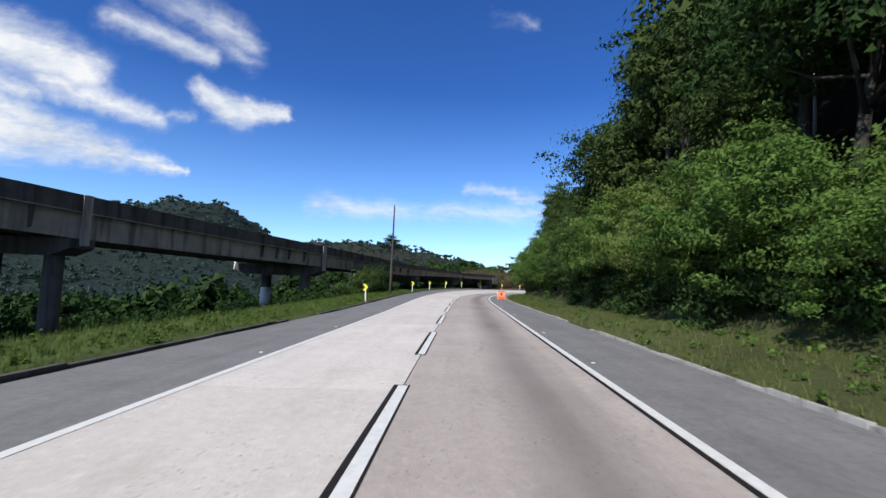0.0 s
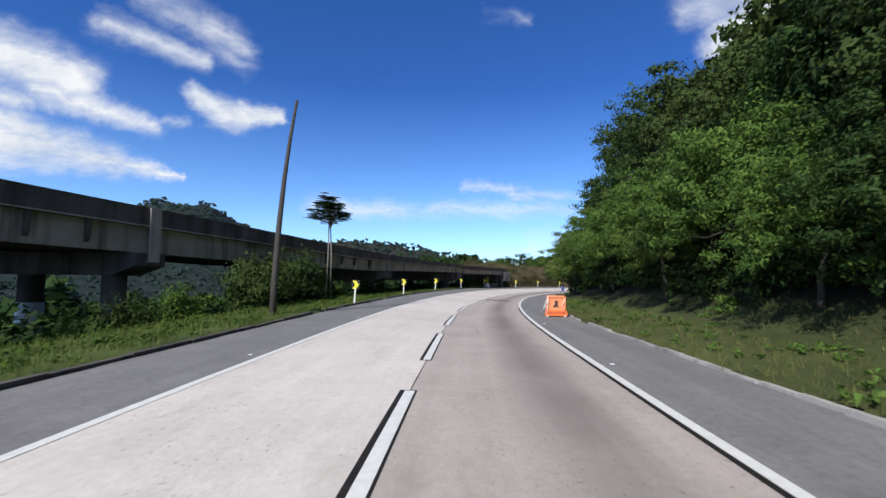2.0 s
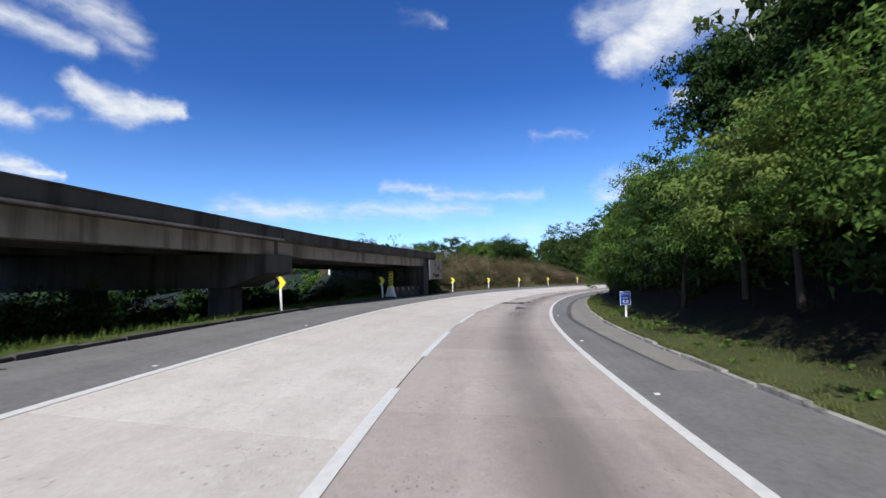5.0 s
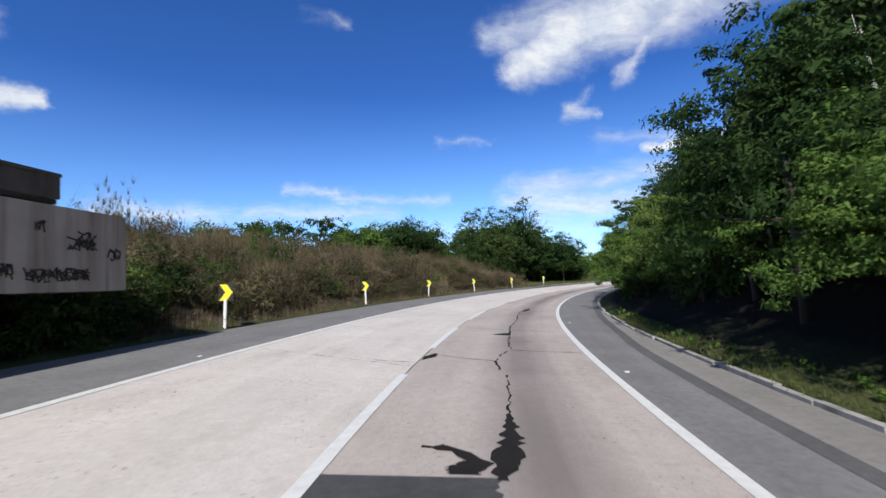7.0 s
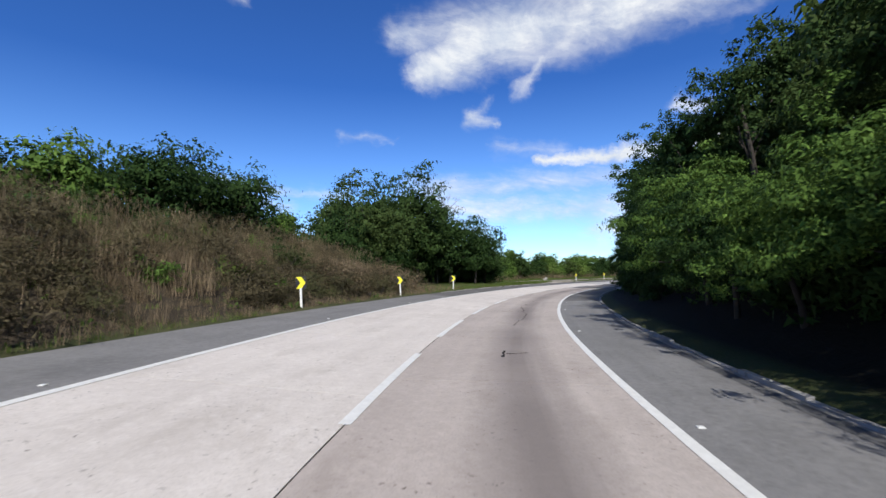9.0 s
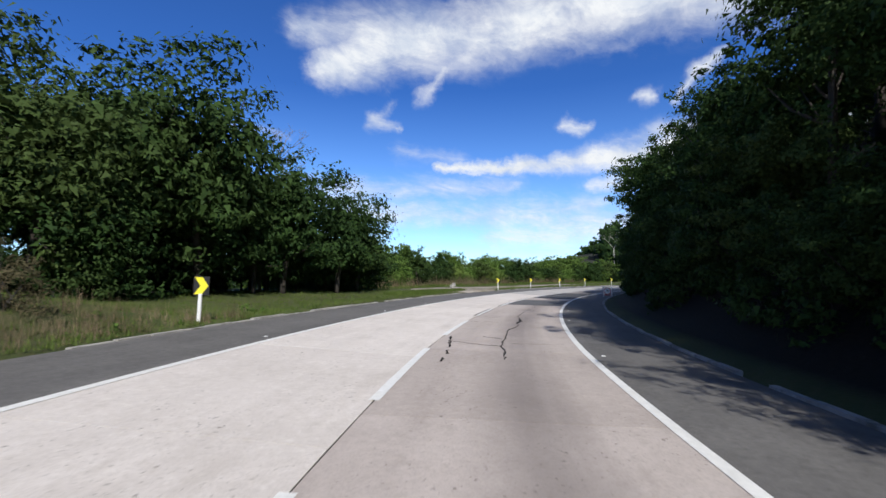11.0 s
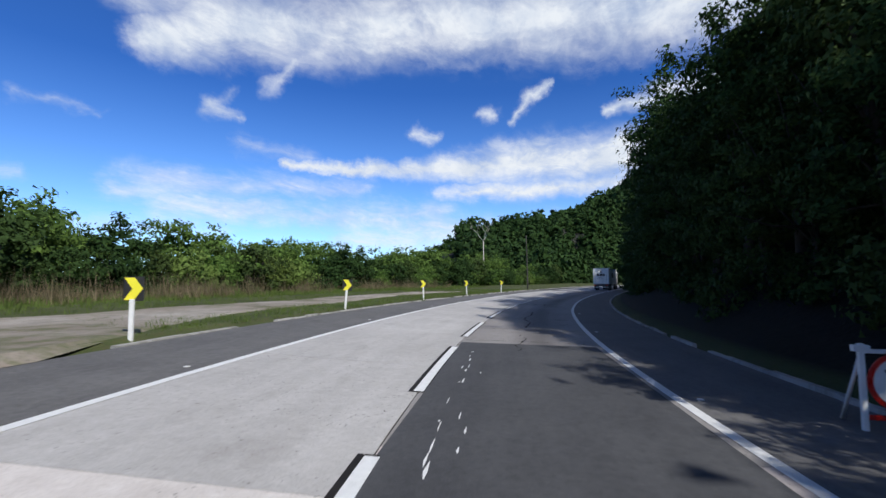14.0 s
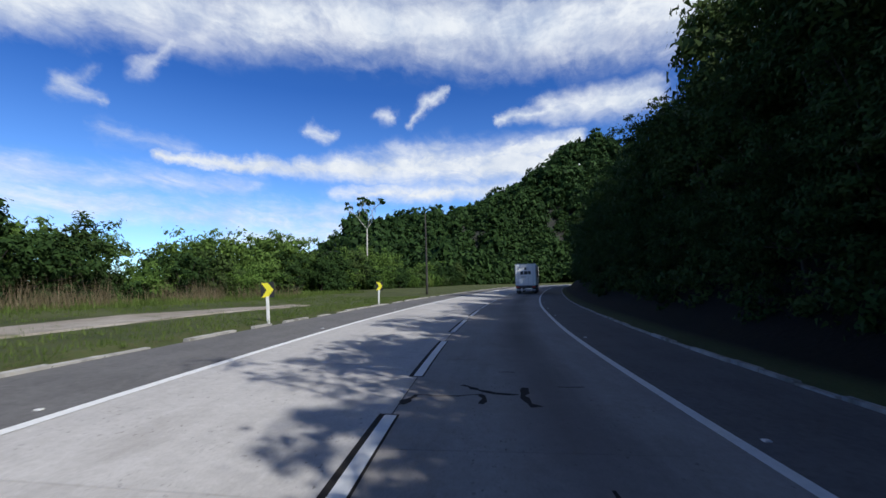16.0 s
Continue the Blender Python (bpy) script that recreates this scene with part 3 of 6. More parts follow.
def build_ground():
    s = np.concatenate([np.array([-1400, -900, -500, -250, -120, -60, -30]), np.arange(-15, 345, 3.0), np.array([350, 370, 400, 450, 520, 640, 800, 1100, 1500, 1880])])
    left = np.array([2600, 1900, 1500, 1250, 1100, 980, 880, 800, 720, 650, 590, 530, 480, 430, 380, 340, 300, 240, 190, 150, 120, 96, 78, 64, 52, 43, 36, 30, 25, 21, 17.5, 14.5, 12, 10, 8, 6.4, 5, 3.8, 2.8, 1.8, 1.0, 0.4])
    right = np.array([0.4, 1.0, 1.8, 2.6, 3.4, 4.4, 5.6, 7, 9, 11.5, 14.5, 18, 22, 27, 33, 40, 48, 57, 67, 78, 88])
    rows = []
    for si in s:
        le, re = float(left_edge(si)), float(right_edge(si))
        l = np.concatenate([le - left, [le, float(centre(si)), re], re + right])
        x, y = xy(np.full(l.shape, si), l)
        z = ground_z(np.full(l.shape, si), l)
        # below the carriageway
        k = len(left)
        z[k], z[k + 1], z[k + 2] = road_z(si, le) - 0.12, -0.16, road_z(si, re) - 0.12
        # the hill goes on up and over its top, inside the bend
        out = max(-si, si - 345.0, 0.0)
        top = np.array((112.0 + 0.36 * out, 25.0 - 0.93 * out, 84.0))
        edge = np.array((x[-1], y[-1], z[-1]))
        cap = [edge + (top - edge) * f for f in (0.2, 0.45, 0.7, 1.0)]
        rows.append(np.concatenate([np.stack([x, y, z], 1), np.array(cap)]))
    v = np.concatenate(rows)
    m = rows[0].shape[0]
    faces = [(i * m + j, i * m + j + 1, (i + 1) * m + j + 1, (i + 1) * m + j) for i in range(len(s) - 1) for j in range(m - 1)]
    me = mesh_from("ground", v, faces, M_GROUND)
    # what covers the land: leaf litter under the hillside forest, blackened for the shade below the boughs, scrub and
    # woods down in the valley
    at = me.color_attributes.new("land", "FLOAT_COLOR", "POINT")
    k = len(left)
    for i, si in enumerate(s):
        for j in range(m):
            shaded_litter = smooth(-0.4, 0.9, right[min(j - k - 3, len(right) - 1)] - verge_width(si)) if j > k + 2 else 0.0
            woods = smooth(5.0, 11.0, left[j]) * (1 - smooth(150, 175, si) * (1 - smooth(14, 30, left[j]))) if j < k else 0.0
            dry = smooth(0.0, 0.7, left[j]) * (1 - smooth(16, 24, left[j])) * smooth(110, 114, si) * (1 - smooth(160, 174, si)) * (1 - past_viaduct(v[i * m + j, 0], v[i * m + j, 1])) if j < k else 0.4 * (1 - shaded_litter)
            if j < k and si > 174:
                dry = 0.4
            at.data[i * m + j].color = (float(shaded_litter), float(woods), float(dry), 1.0)
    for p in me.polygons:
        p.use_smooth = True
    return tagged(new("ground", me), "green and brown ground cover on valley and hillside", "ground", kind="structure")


ground = build_ground()

# ---- viaduct ----
VIA_A, VIA_DIR = Vector((-14.6, 55.5)), Vector((0.4443, 0.8958))


def via(k, off):
    """World x, y on the viaduct: k along its near face, off metres behind that face."""
    p = VIA_A + VIA_DIR * k + Vector((-VIA_DIR.y, VIA_DIR.x)) * off
    return p.x, p.y


def via_top(k):
    return float(table(k, ((-150, 12.0), (-30, 6.95), (-12, 5.9), (0, 5.32), (8, 4.93), (15, 4.52), (22, 4.2), (30, 4.0), (44, 3.74), (48, 3.74), (63, 3.86))))


def loft(sections, material, name):
    """Joins closed outlines of equal length."""
    n = len(sections[0])
    v = [p for sec in sections for p in sec]
    faces = [(i * n + j, i * n + (j + 1) % n, (i + 1) * n + (j + 1) % n, (i + 1) * n + j) for i in range(len(sections) - 1) for j in range(n)]
    faces += [tuple(range(n))[::-1], tuple((len(sections) - 1) * n + j for j in range(n))]
    me = mesh_from(name, v, faces, material)
    bm = bmesh.new()
    bm.from_mesh(me)
    bmesh.ops.recalc_face_normals(bm, faces=bm.faces[:])
    bm.to_mesh(me)
    bm.free()
    return me


def via_beam(k0, k1, o0, o1, drop0, drop1, steps=8):
    """A beam along the viaduct between two offsets, its top and bottom given as drops below the parapet's top."""
    secs = []
    for k in np.linspace(k0, k1, steps):
        t = via_top(k)
        d0, d1 = (drop0(k), drop1(k))
        a, b = via(k, o0), via(k, o1)
        secs.append([(*a, t - d0), (*b, t - d0), (*b, t - d1), (*a, t - d1)])
    return secs


def build_viaduct():
    v = thing("viaduct", "long dark concrete road viaduct on paired columns", "viaduct", kind="structure")
    piers = (-73.5, -49.5, -25.5, 0.1, 24.0, 42.0)
    deep = lambda k: float(table(k, ((-150, 3.4), (-25, 3.1), (-10, 2.65), (10, 2.2), (15, 1.9), (22, 1.72), (30, 1.3), (42, 1.0), (63, 1.06))))
    lip = lambda k: 0.38 * deep(k)
    plus = lambda f, x: (lambda k: f(k) + x)
    flat = lambda x: (lambda k: x)
    skew = lambda k, o: k - 0.4 * o
    ends = (-98.0,) + piers + (62.6,)
    for a, b in zip(ends, ends[1:]):
        a, b = a + 0.03, b - 0.03
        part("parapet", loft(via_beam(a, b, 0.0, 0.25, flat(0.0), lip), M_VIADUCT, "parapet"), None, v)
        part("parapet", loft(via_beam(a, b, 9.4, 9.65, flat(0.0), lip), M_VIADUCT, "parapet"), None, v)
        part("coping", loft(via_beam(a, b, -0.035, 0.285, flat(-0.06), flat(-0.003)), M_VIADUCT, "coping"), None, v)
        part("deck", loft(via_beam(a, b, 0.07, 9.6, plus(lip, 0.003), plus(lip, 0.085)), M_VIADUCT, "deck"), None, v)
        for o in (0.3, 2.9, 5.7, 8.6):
            # only the outer girder takes the sunlit colour, the inner ones stay dark
            part("girder", loft(via_beam(a + 0.1, b - 0.1, o, o + 0.5, plus(lip, 0.088), deep), M_GIRDER_LIT if o < 1 else M_VIADUCT, "girder"), None, v)
        if b < 42.5:
            part("ledge", loft(via_beam(a, b, -0.10, 0.068, plus(lip, 0.003), plus(lip, 0.065)), M_WALL, "ledge"), None, v, "thin paler ledge below the parapet")
        for k in [b - q for q in (3.2, 5.6, 7.4, 9.4)] if b < 30 else []:
            part("bracket", loft([[(*via(k + q, o), via_top(k) - z) for o, z in ((0.02, lip(k) + 0.09), (0.296, lip(k) + 0.09), (0.296, deep(k) - 0.3), (0.16, deep(k) - 0.5))] for q in (0.0, 0.22)], M_VIADUCT, "bracket"), None, v)
        for k in np.arange(a + 4.0, b - 2.0, 5.5):
            o0 = 0.803
            part("cross_beam", loft([[(*via(k + q, o), via_top(k) - z) for o, z in ((o0, lip(k) + 0.1), (8.598, lip(k) + 0.1), (8.598, deep(k) - 0.25), (o0, deep(k) - 0.25))] for q in (0.0, 0.3)], M_VIADUCT, "cross_beam"), None, v)
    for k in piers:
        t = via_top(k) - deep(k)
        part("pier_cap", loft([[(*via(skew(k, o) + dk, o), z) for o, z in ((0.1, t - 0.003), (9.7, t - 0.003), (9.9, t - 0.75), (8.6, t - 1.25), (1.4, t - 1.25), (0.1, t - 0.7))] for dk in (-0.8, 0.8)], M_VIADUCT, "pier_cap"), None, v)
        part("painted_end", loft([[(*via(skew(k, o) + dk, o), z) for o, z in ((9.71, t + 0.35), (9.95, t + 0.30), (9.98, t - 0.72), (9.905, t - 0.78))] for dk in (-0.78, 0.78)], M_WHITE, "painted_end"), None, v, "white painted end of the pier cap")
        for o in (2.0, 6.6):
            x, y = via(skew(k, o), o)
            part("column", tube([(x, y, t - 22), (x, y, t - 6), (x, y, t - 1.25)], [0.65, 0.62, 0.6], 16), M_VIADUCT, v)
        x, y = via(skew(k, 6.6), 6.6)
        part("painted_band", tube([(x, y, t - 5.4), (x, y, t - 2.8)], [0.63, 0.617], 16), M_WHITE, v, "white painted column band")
        if k < 20:
            part("pilaster", loft([[(*via(k + q, o), z) for o, z in ((-0.14, t + deep(k) + 0.08), (-0.037, t + deep(k) + 0.08), (-0.037, t - 0.5), (-0.14, t - 0.5))] for q in (-0.3, 0.3)], M_WALL, "pilaster"), None, v, "paler concrete pilaster")
            part("pilaster_back", loft([[(*via(k + q, o), z) for o, z in ((-0.034, t - 0.004), (0.09, t - 0.004), (0.09, t - 0.5), (-0.034, t - 0.5))] for q in (-0.3, 0.3)], M_VIADUCT, "pilaster_back"), None, v)
    # end block and wing wall at the abutment
    secs = [[(*via(k, -0.05), 3.32), (*via(k, 0.02 if k < 62.63 else 9.6), 3.32), (*via(k, 0.02 if k < 62.63 else 9.6), 1.77), (*via(k, -0.05), 1.77)] for k in (60.5, 62.62, 62.65, 64.05)]
    part("wing_wall", loft(secs, M_WALL, "wing_wall"), None, v, "paler concrete wall with dark graffiti")
    secs = [[(*via(59.5 + k, 0.06), 2.79), (*via(62.4 + k, 9.6), 2.79), (*via(62.4 + k, 9.6), -3.0), (*via(59.5 + k, 0.06), -3.0)] for k in (0.0, 1.0)]
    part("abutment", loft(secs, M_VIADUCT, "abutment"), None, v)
    part("painted_post", loft([[(*via(60.4 + q, o), z) for o, z in ((-0.12, 3.28), (-0.054, 3.28), (-0.054, 1.7), (-0.12, 1.7))] for q in (0.0, 0.13)], M_WHITE, "painted_post"), None, v, "white painted vertical edge of the abutment")
    part("painted_post", loft([[(*via(62.1 + q, o), z) for o, z in ((9.62, 3.7), (9.8, 3.7), (9.8, 1.6), (9.62, 1.6))] for q in (0.0, 0.3)], M_WHITE, "painted_post"), None, v, "white painted vertical edge of the abutment")
    r = random.Random(4)
    for k0, z0, w, n in ((62.7, 2.66, 0.55, 5), (62.9, 2.78, 0.35, 3), (61.9, 2.06, 0.4, 4), (62.3, 2.1, 0.3, 3), (62.6, 2.09, 0.5, 6), (61.5, 2.12, 0.2, 3), (63.6, 2.5, 0.3, 3), (62.05, 2.9, 0.2, 2)):
        for i in range(n):
            pts = []
            for j in range(7):
                x, y = via(k0 + w * (j / 6 + r.uniform(-0.12, 0.12)), -0.056)
                pts.append((x, y, z0 + r.uniform(-0.13, 0.13)))
            part("graffiti", tube(pts, [0.016] * 7, 4), M_BLACK, v, "dark sprayed scribble")
    return v


viaduct = build_viaduct()


# ---- plants ----
def quad_mesh(name, quads, material, n=4):
    """A mesh of loose leaves or blades, n corners each."""
    v = np.ascontiguousarray(quads, dtype=np.float32).reshape(-1, 3)
    me = bpy.data.meshes.new(name)
    me.vertices.add(len(v))
    me.vertices.foreach_set("co", v.ravel())
    me.loops.add(len(v))
    me.loops.foreach_set("vertex_index", np.arange(len(v), dtype=np.int32))
    me.polygons.add(len(v) // n)
    me.polygons.foreach_set("loop_start", np.arange(0, len(v), n, dtype=np.int32))
    me.materials.append(material)
    me.update(calc_edges=True)
    me.validate()
    return me


def leaf_cloud(seed, clumps, leaves, rx, rz, size, zc, shell=0.5, long=1.9, low=-0.55, tight=1.0, tri=False):
    """Leaves in uneven, flattened clumps that fill an egg-shaped crown."""
    r = np.random.RandomState(seed)
    d = r.normal(size=(clumps, 3))
    d /= np.linalg.norm(d, axis=1)[:, None]
    d[:, 2] = np.where(d[:, 2] < low, -d[:, 2], d[:, 2])
    rad = (shell + (1 - shell) * r.rand(clumps) ** 0.6) * (0.72 + 0.42 * r.rand(clumps))
    lump = 1 + 0.22 * np.sin(3 * np.arctan2(d[:, 1], d[:, 0]) + seed) + 0.15 * np.sin(5 * d[:, 2] + seed)
    c = d * (rad * lump)[:, None] * (rx, rx, rz) + (0, 0, zc)
    spread = 0.24 * rx * (0.55 + 0.75 * r.rand(clumps)) * tight
    k = np.repeat(spread, leaves)[:, None]
    off = r.normal(size=(clumps * leaves, 3)) * k * (0.75, 0.75, 0.36)
    p = np.repeat(c, leaves, 0) + off
    n = off + np.repeat(d, leaves, 0) * k * 0.5 + (0, 0, 0.55) * k + r.normal(size=p.shape) * k * 0.55
    n /= np.linalg.norm(n, axis=1)[:, None] + 1e-9
    a = np.cross(n, r.normal(size=p.shape))
    a /= np.linalg.norm(a, axis=1)[:, None] + 1e-9
    a[:, 2] -= 0.22
    b = np.cross(n, a)
    sz = size * (0.55 + 0.9 * r.rand(len(p)))[:, None]
    a, b = a * sz * long * 0.5, b * sz * 0.5
    bend = n * sz * 0.16
    if tri:
        return np.stack([p - a * 0.8 - b, p + a, p - a * 0.8 + b], 1), c
    return np.stack([p - a, p - b + bend, p + a - bend, p + b + bend], 1), c


def make_tree(label, seed, height, rx, rz, mat, clumps, leaves, size, trunk_r=0.16, bark=None, category="tree", group="hillside forest", name="tree", zc=None, core=0, **kw):
    """A trunk with limbs that reach into a crown of clumped leaves."""
    r = random.Random(seed)
    t = thing(name, label, category, group)
    zc = height - rz * 0.9 if zc is None else zc
    quads, c = leaf_cloud(seed, clumps, leaves, rx, rz, size, zc, **kw)
    if core:
        # older, larger leaves deep inside
        inner = leaf_cloud(seed + 500, 22, core // 22, rx * 0.55, rz * 0.55, size * 2.0, zc, shell=0.15, low=kw["low"] if "low" in kw else -0.55, tri=quads.shape[1] == 3)[0]
        quads = np.concatenate([quads, inner])
    bm = bmesh.new()
    lean = (r.uniform(-0.5, 0.5), r.uniform(-0.5, 0.5))
    pts = [(lean[0] * f * f * 1.5, lean[1] * f * f * 1.5, -0.6 + (zc + 0.6) * f) for f in (0, 0.3, 0.65, 1.0)]
    tube(pts, [trunk_r * 1.25, trunk_r, trunk_r * 0.8, trunk_r * 0.5], 6, bm)
    for i in range(5):
        e = Vector(c[(i * 7) % len(c)])
        st = Vector(pts[1]).lerp(Vector(pts[3]), 0.35 + 0.07 * i)
        mid = st.lerp(e, 0.5) + Vector((r.uniform(-0.2, 0.2), r.uniform(-0.2, 0.2), -0.2))
        tube([st, mid, e], [trunk_r * 0.42, trunk_r * 0.28, trunk_r * 0.1], 4, bm)
    part("trunk", bm, bark or M_BARK, t)
    part("crown", quad_mesh("crown", quads, mat, quads.shape[1]), None, t)
    return t


def place(master, s, l, turn=0.0, size=1.0, sink=0.15, squash=1.0):
    x, y = xy(s, l)
    ob = copy_thing(master, Matrix.Translation((float(x), float(y), float(ground_z(s, l)) - sink)) @ pose(0, 0, 0, 0, 0, turn))
    ob.scale = (size, size, size * squash)
    return ob


def drop(master):
    for o in (*master.children_recursive, master):
        bpy.data.objects.remove(o)


def growth(s):
    """How tall the plants at the hill's foot stand along the road."""
    return float(table(s, ((0, 1.22), (20, 1.3), (42, 1.3), (60, 1.12), (95, 0.98), (122, 0.70), (136, 0.66), (150, 0.74), (183, 0.8), (188, 1.1), (193, 1.05), (196, 0.79), (206, 0.79), (212, 1.0), (222, 1.0), (226, 1.24), (235, 1.24), (240, 0.95), (246, 0.9), (262, 0.9), (300, 0.95))))


def joined_plants(name, label, category, material, templates, spots, r, sink=0.4):
    """Many plants that nobody could count, in one mesh: spots are s, l, size."""
    out = []
    for s, l, k in spots:
        q = templates[r.randrange(len(templates))]
        a = r.uniform(0, 2 * math.pi)
        x, y = xy(s, l)
        rot = np.array(((math.cos(a), -math.sin(a), 0), (math.sin(a), math.cos(a), 0), (0, 0, 1)), dtype=np.float32)
        out.append((q.reshape(-1, 3) @ rot.T * (k, k, k * r.uniform(0.85, 1.15)) + (float(x), float(y), float(ground_z(s, l)) - sink)).reshape(q.shape))
    return tagged(new(name, quad_mesh(name, np.concatenate(out), material, 3)), label, category, kind="stuff")


def build_forest():
    r = random.Random(11)
    kinds = ((5.8, 2.7, 2.5, M_LEAF_L, 0.13), (6.8, 2.8, 3.0, M_LEAF, 0.14), (4.6, 2.7, 2.1, M_LEAF_L, 0.12), (8.0, 2.8, 3.4, M_LEAF, 0.14), (5.2, 2.5, 2.4, M_LEAF, 0.12))
    near = [make_tree("bushy green tree whose boughs overhang the verge", 40 + i, h, rx, rz, m, 130, 92, sz * 0.6, 0.1, group="verge thicket", zc=h * 0.45, low=-0.66, tight=0.6, tri=True, core=440, long=2.1)
            for i, (h, rx, rz, m, sz) in enumerate(kinds)]
    fine = [make_tree("bushy green tree whose boughs overhang the verge", 40 + i, h, rx, rz, m, 160, 130, sz * 0.46, 0.1, group="verge thicket", zc=h * 0.45, low=-0.66, tight=0.48, tri=True, core=660, long=2.3)
            for i, (h, rx, rz, m, sz) in enumerate(kinds)]
    tall = [make_tree("tall dark green forest tree on the slope", 30 + i, h, rx, rz, M_LEAF, 120, 64, 0.125, 0.2, tri=True, tight=0.66, core=330) for i, (h, rx, rz) in enumerate(((9.5, 3.0, 3.3), (11.5, 3.1, 4.0), (8.5, 3.3, 3.0)))]
    s = -14.0
    while s < 292:
        k = r.uniform(0.66, 0.98) * (0.35 + 0.65 * growth(s))
        shade = s > 118
        d = 1.9 * k + r.uniform(-0.3, 0.4) - (0.6 if shade else 0.75)
        # lighter leaves where the sun strikes, only darker ones on the shaded side past 152
        place(r.choice(fine[1::2] + fine[4:] if s > 152 else fine[0:3:2] if r.random() < (1.0 if 50 < s < 72 else 0.86 if s > 40 else 0.3 if s > 27 else 0.75) else fine), s, float(right_edge(s)) + tree_line(s) + d + (0.9 if s > 152 else 0.0), r.uniform(0, 360), k, 0.55 if s > 152 else 0.1 - 0.85 * float(smooth(34, 46, s)) * (1 - 0.6 * float(smooth(95, 110, s))))
        s += r.uniform(2.2, 3.1)
    s = -14.0
    while s < 292:
        k = r.uniform(0.82, 1.1) * growth(s) * (0.84 if 101 < s < 128 else 0.78 if 50 < s < 72 else 1.0)
        # light leaves between 101 and 128 paint the sun on that slope
        place(r.choice(near[0:3:2] if 101 < s < 128 or 96 < s < 128 and r.random() < 0.6 else near[1::2] + tall), s, float(right_edge(s)) + tree_line(s) + r.uniform(4.2, 6.0), r.uniform(0, 360), k, 0.4)
        s += r.uniform(3.2, 4.4)
    for s in [154 + 3.4 * i for i in range(40) if not 194 < 154 + 3.4 * i < 210]:
        place(r.choice(tall), float(s), float(right_edge(s)) + tree_line(s) + r.uniform(1.9, 3.0), r.uniform(0, 360), r.uniform(0.66, 0.84) * (0.3 + 0.7 * growth(s)), 0.2)
    low = [make_tree("low leafy shrub at the edge of the verge", 50 + i, h, rx, rz, m, 40, 30, 0.12, 0.05, tri=True, category="shrub", group="verge shrubs", name="shrub", zc=h * 0.4, low=-0.95)
           for i, (h, rx, rz, m) in enumerate(((1.5, 1.2, 0.95, M_LEAF_L), (1.9, 1.3, 1.15, M_LEAF)))]
    s = -12.0
    while s < 262:
        # past 112 the dark-leaved shrub alone, to deepen the shaded side
        dark = s > 112
        place(low[1] if dark else r.choice(low), s, float(right_edge(s)) + tree_line(s) + (r.uniform(0.6, 1.6) if dark else r.uniform(0.6, 1.2)), r.uniform(0, 360), r.uniform(0.5, 0.9) if dark else r.uniform(0.25, 0.5), 0.15)
        s += r.uniform(1.7, 2.6) if dark else r.uniform(8, 15)
    under = [leaf_cloud(56 + i, 34, 26, 1.5, 1.1, 0.13, 0.8, tri=True, low=-0.95)[0] for i in range(3)]
    spots = [(s, float(right_edge(s)) + tree_line(s) + d, r.uniform(0.6, 0.95)) for s, d in ((-14 + 2.0 * i + r.uniform(-0.6, 0.6), r.uniform(3.0, 5.4)) for i in range(130))]
    spots += [(s, float(right_edge(s)) + tree_line(s) + d, r.uniform(0.5, 0.8)) for s, d in ((-14 + 1.6 * i + r.uniform(-0.6, 0.6), r.uniform(1.4, 3.4)) for i in range(190))]
    spots += [(s, float(right_edge(s)) + tree_line(s) + d, 0.5 + 0.2 * d + r.uniform(-0.1, 0.1)) for s, d in ((-14 + 0.42 * i + r.uniform(-0.4, 0.4), (r.uniform(0.35, 2.9) if i < 120 else r.uniform(1.3, 3.4))) for i in range(420))]
    joined_plants("undergrowth", "dark undergrowth below the hillside trees", "undergrowth", M_LEAF, under, spots, r, 0.2)
    for m in near + fine + tall + low:
        drop(m)
    tmpl = [leaf_cloud(80 + i, 56, 26, rx, rz, 0.34, h - rz * 0.9, tri=True)[0] for i, (h, rx, rz) in enumerate(((9.0, 3.2, 3.6), (11.0, 3.0, 4.2), (8.0, 3.6, 3.2), (12.5, 3.3, 4.0), (7.0, 3.0, 3.2)))]
    spots = []
    for row, d in enumerate((10, 14.5, 19.5, 25, 31.5, 39, 48, 58, 70)):
        s = -28.0 + row
        while s < (400 if d < 45 else 350) + 0.6 * d:
            dd = d + r.uniform(-1.8, 1.8) * (1.0 if d < 18 else 1.9)
            spots.append((s, float(right_edge(s)) + tree_line(s) + dd, r.uniform(0.75, 1.15) * (0.5 + 0.5 * growth(s)) * (1.35 if 98 < s < 134 and d > 12 else 1.0)))
            s += r.uniform(4.8, 6.8) * (1 + 0.02 * d)
    joined_plants("forest", "dense dark green forest covering the steep hillside", "forest", M_LEAF, tmpl, spots, r)
    # pale bare limbs among the leaves
    for s, d, h, lean in ((24, 10, 7.5, 50), (33, 7.5, 5.0, 62), (47, 9, 6, 35), (98, 8, 7, -40), (61, 11, 6, 20), (122, 8, 5, 30)):
        x, y = xy(s, float(right_edge(s)) + tree_line(s) + d)
        b = thing("dead_tree", "pale leaning leafless tree in the forest", "dead tree", at=Matrix.Translation((float(x), float(y), float(ground_z(s, float(right_edge(s)) + tree_line(s) + d)))) @ pose(0, 0, 0, 0, lean * 0.5, lean))
        part("trunk", tube([(0, 0, -0.5), (0.1, 0, h * 0.5), (0.25, 0.1, h)], [0.11, 0.08, 0.04], 7), M_PALEBARK, b)
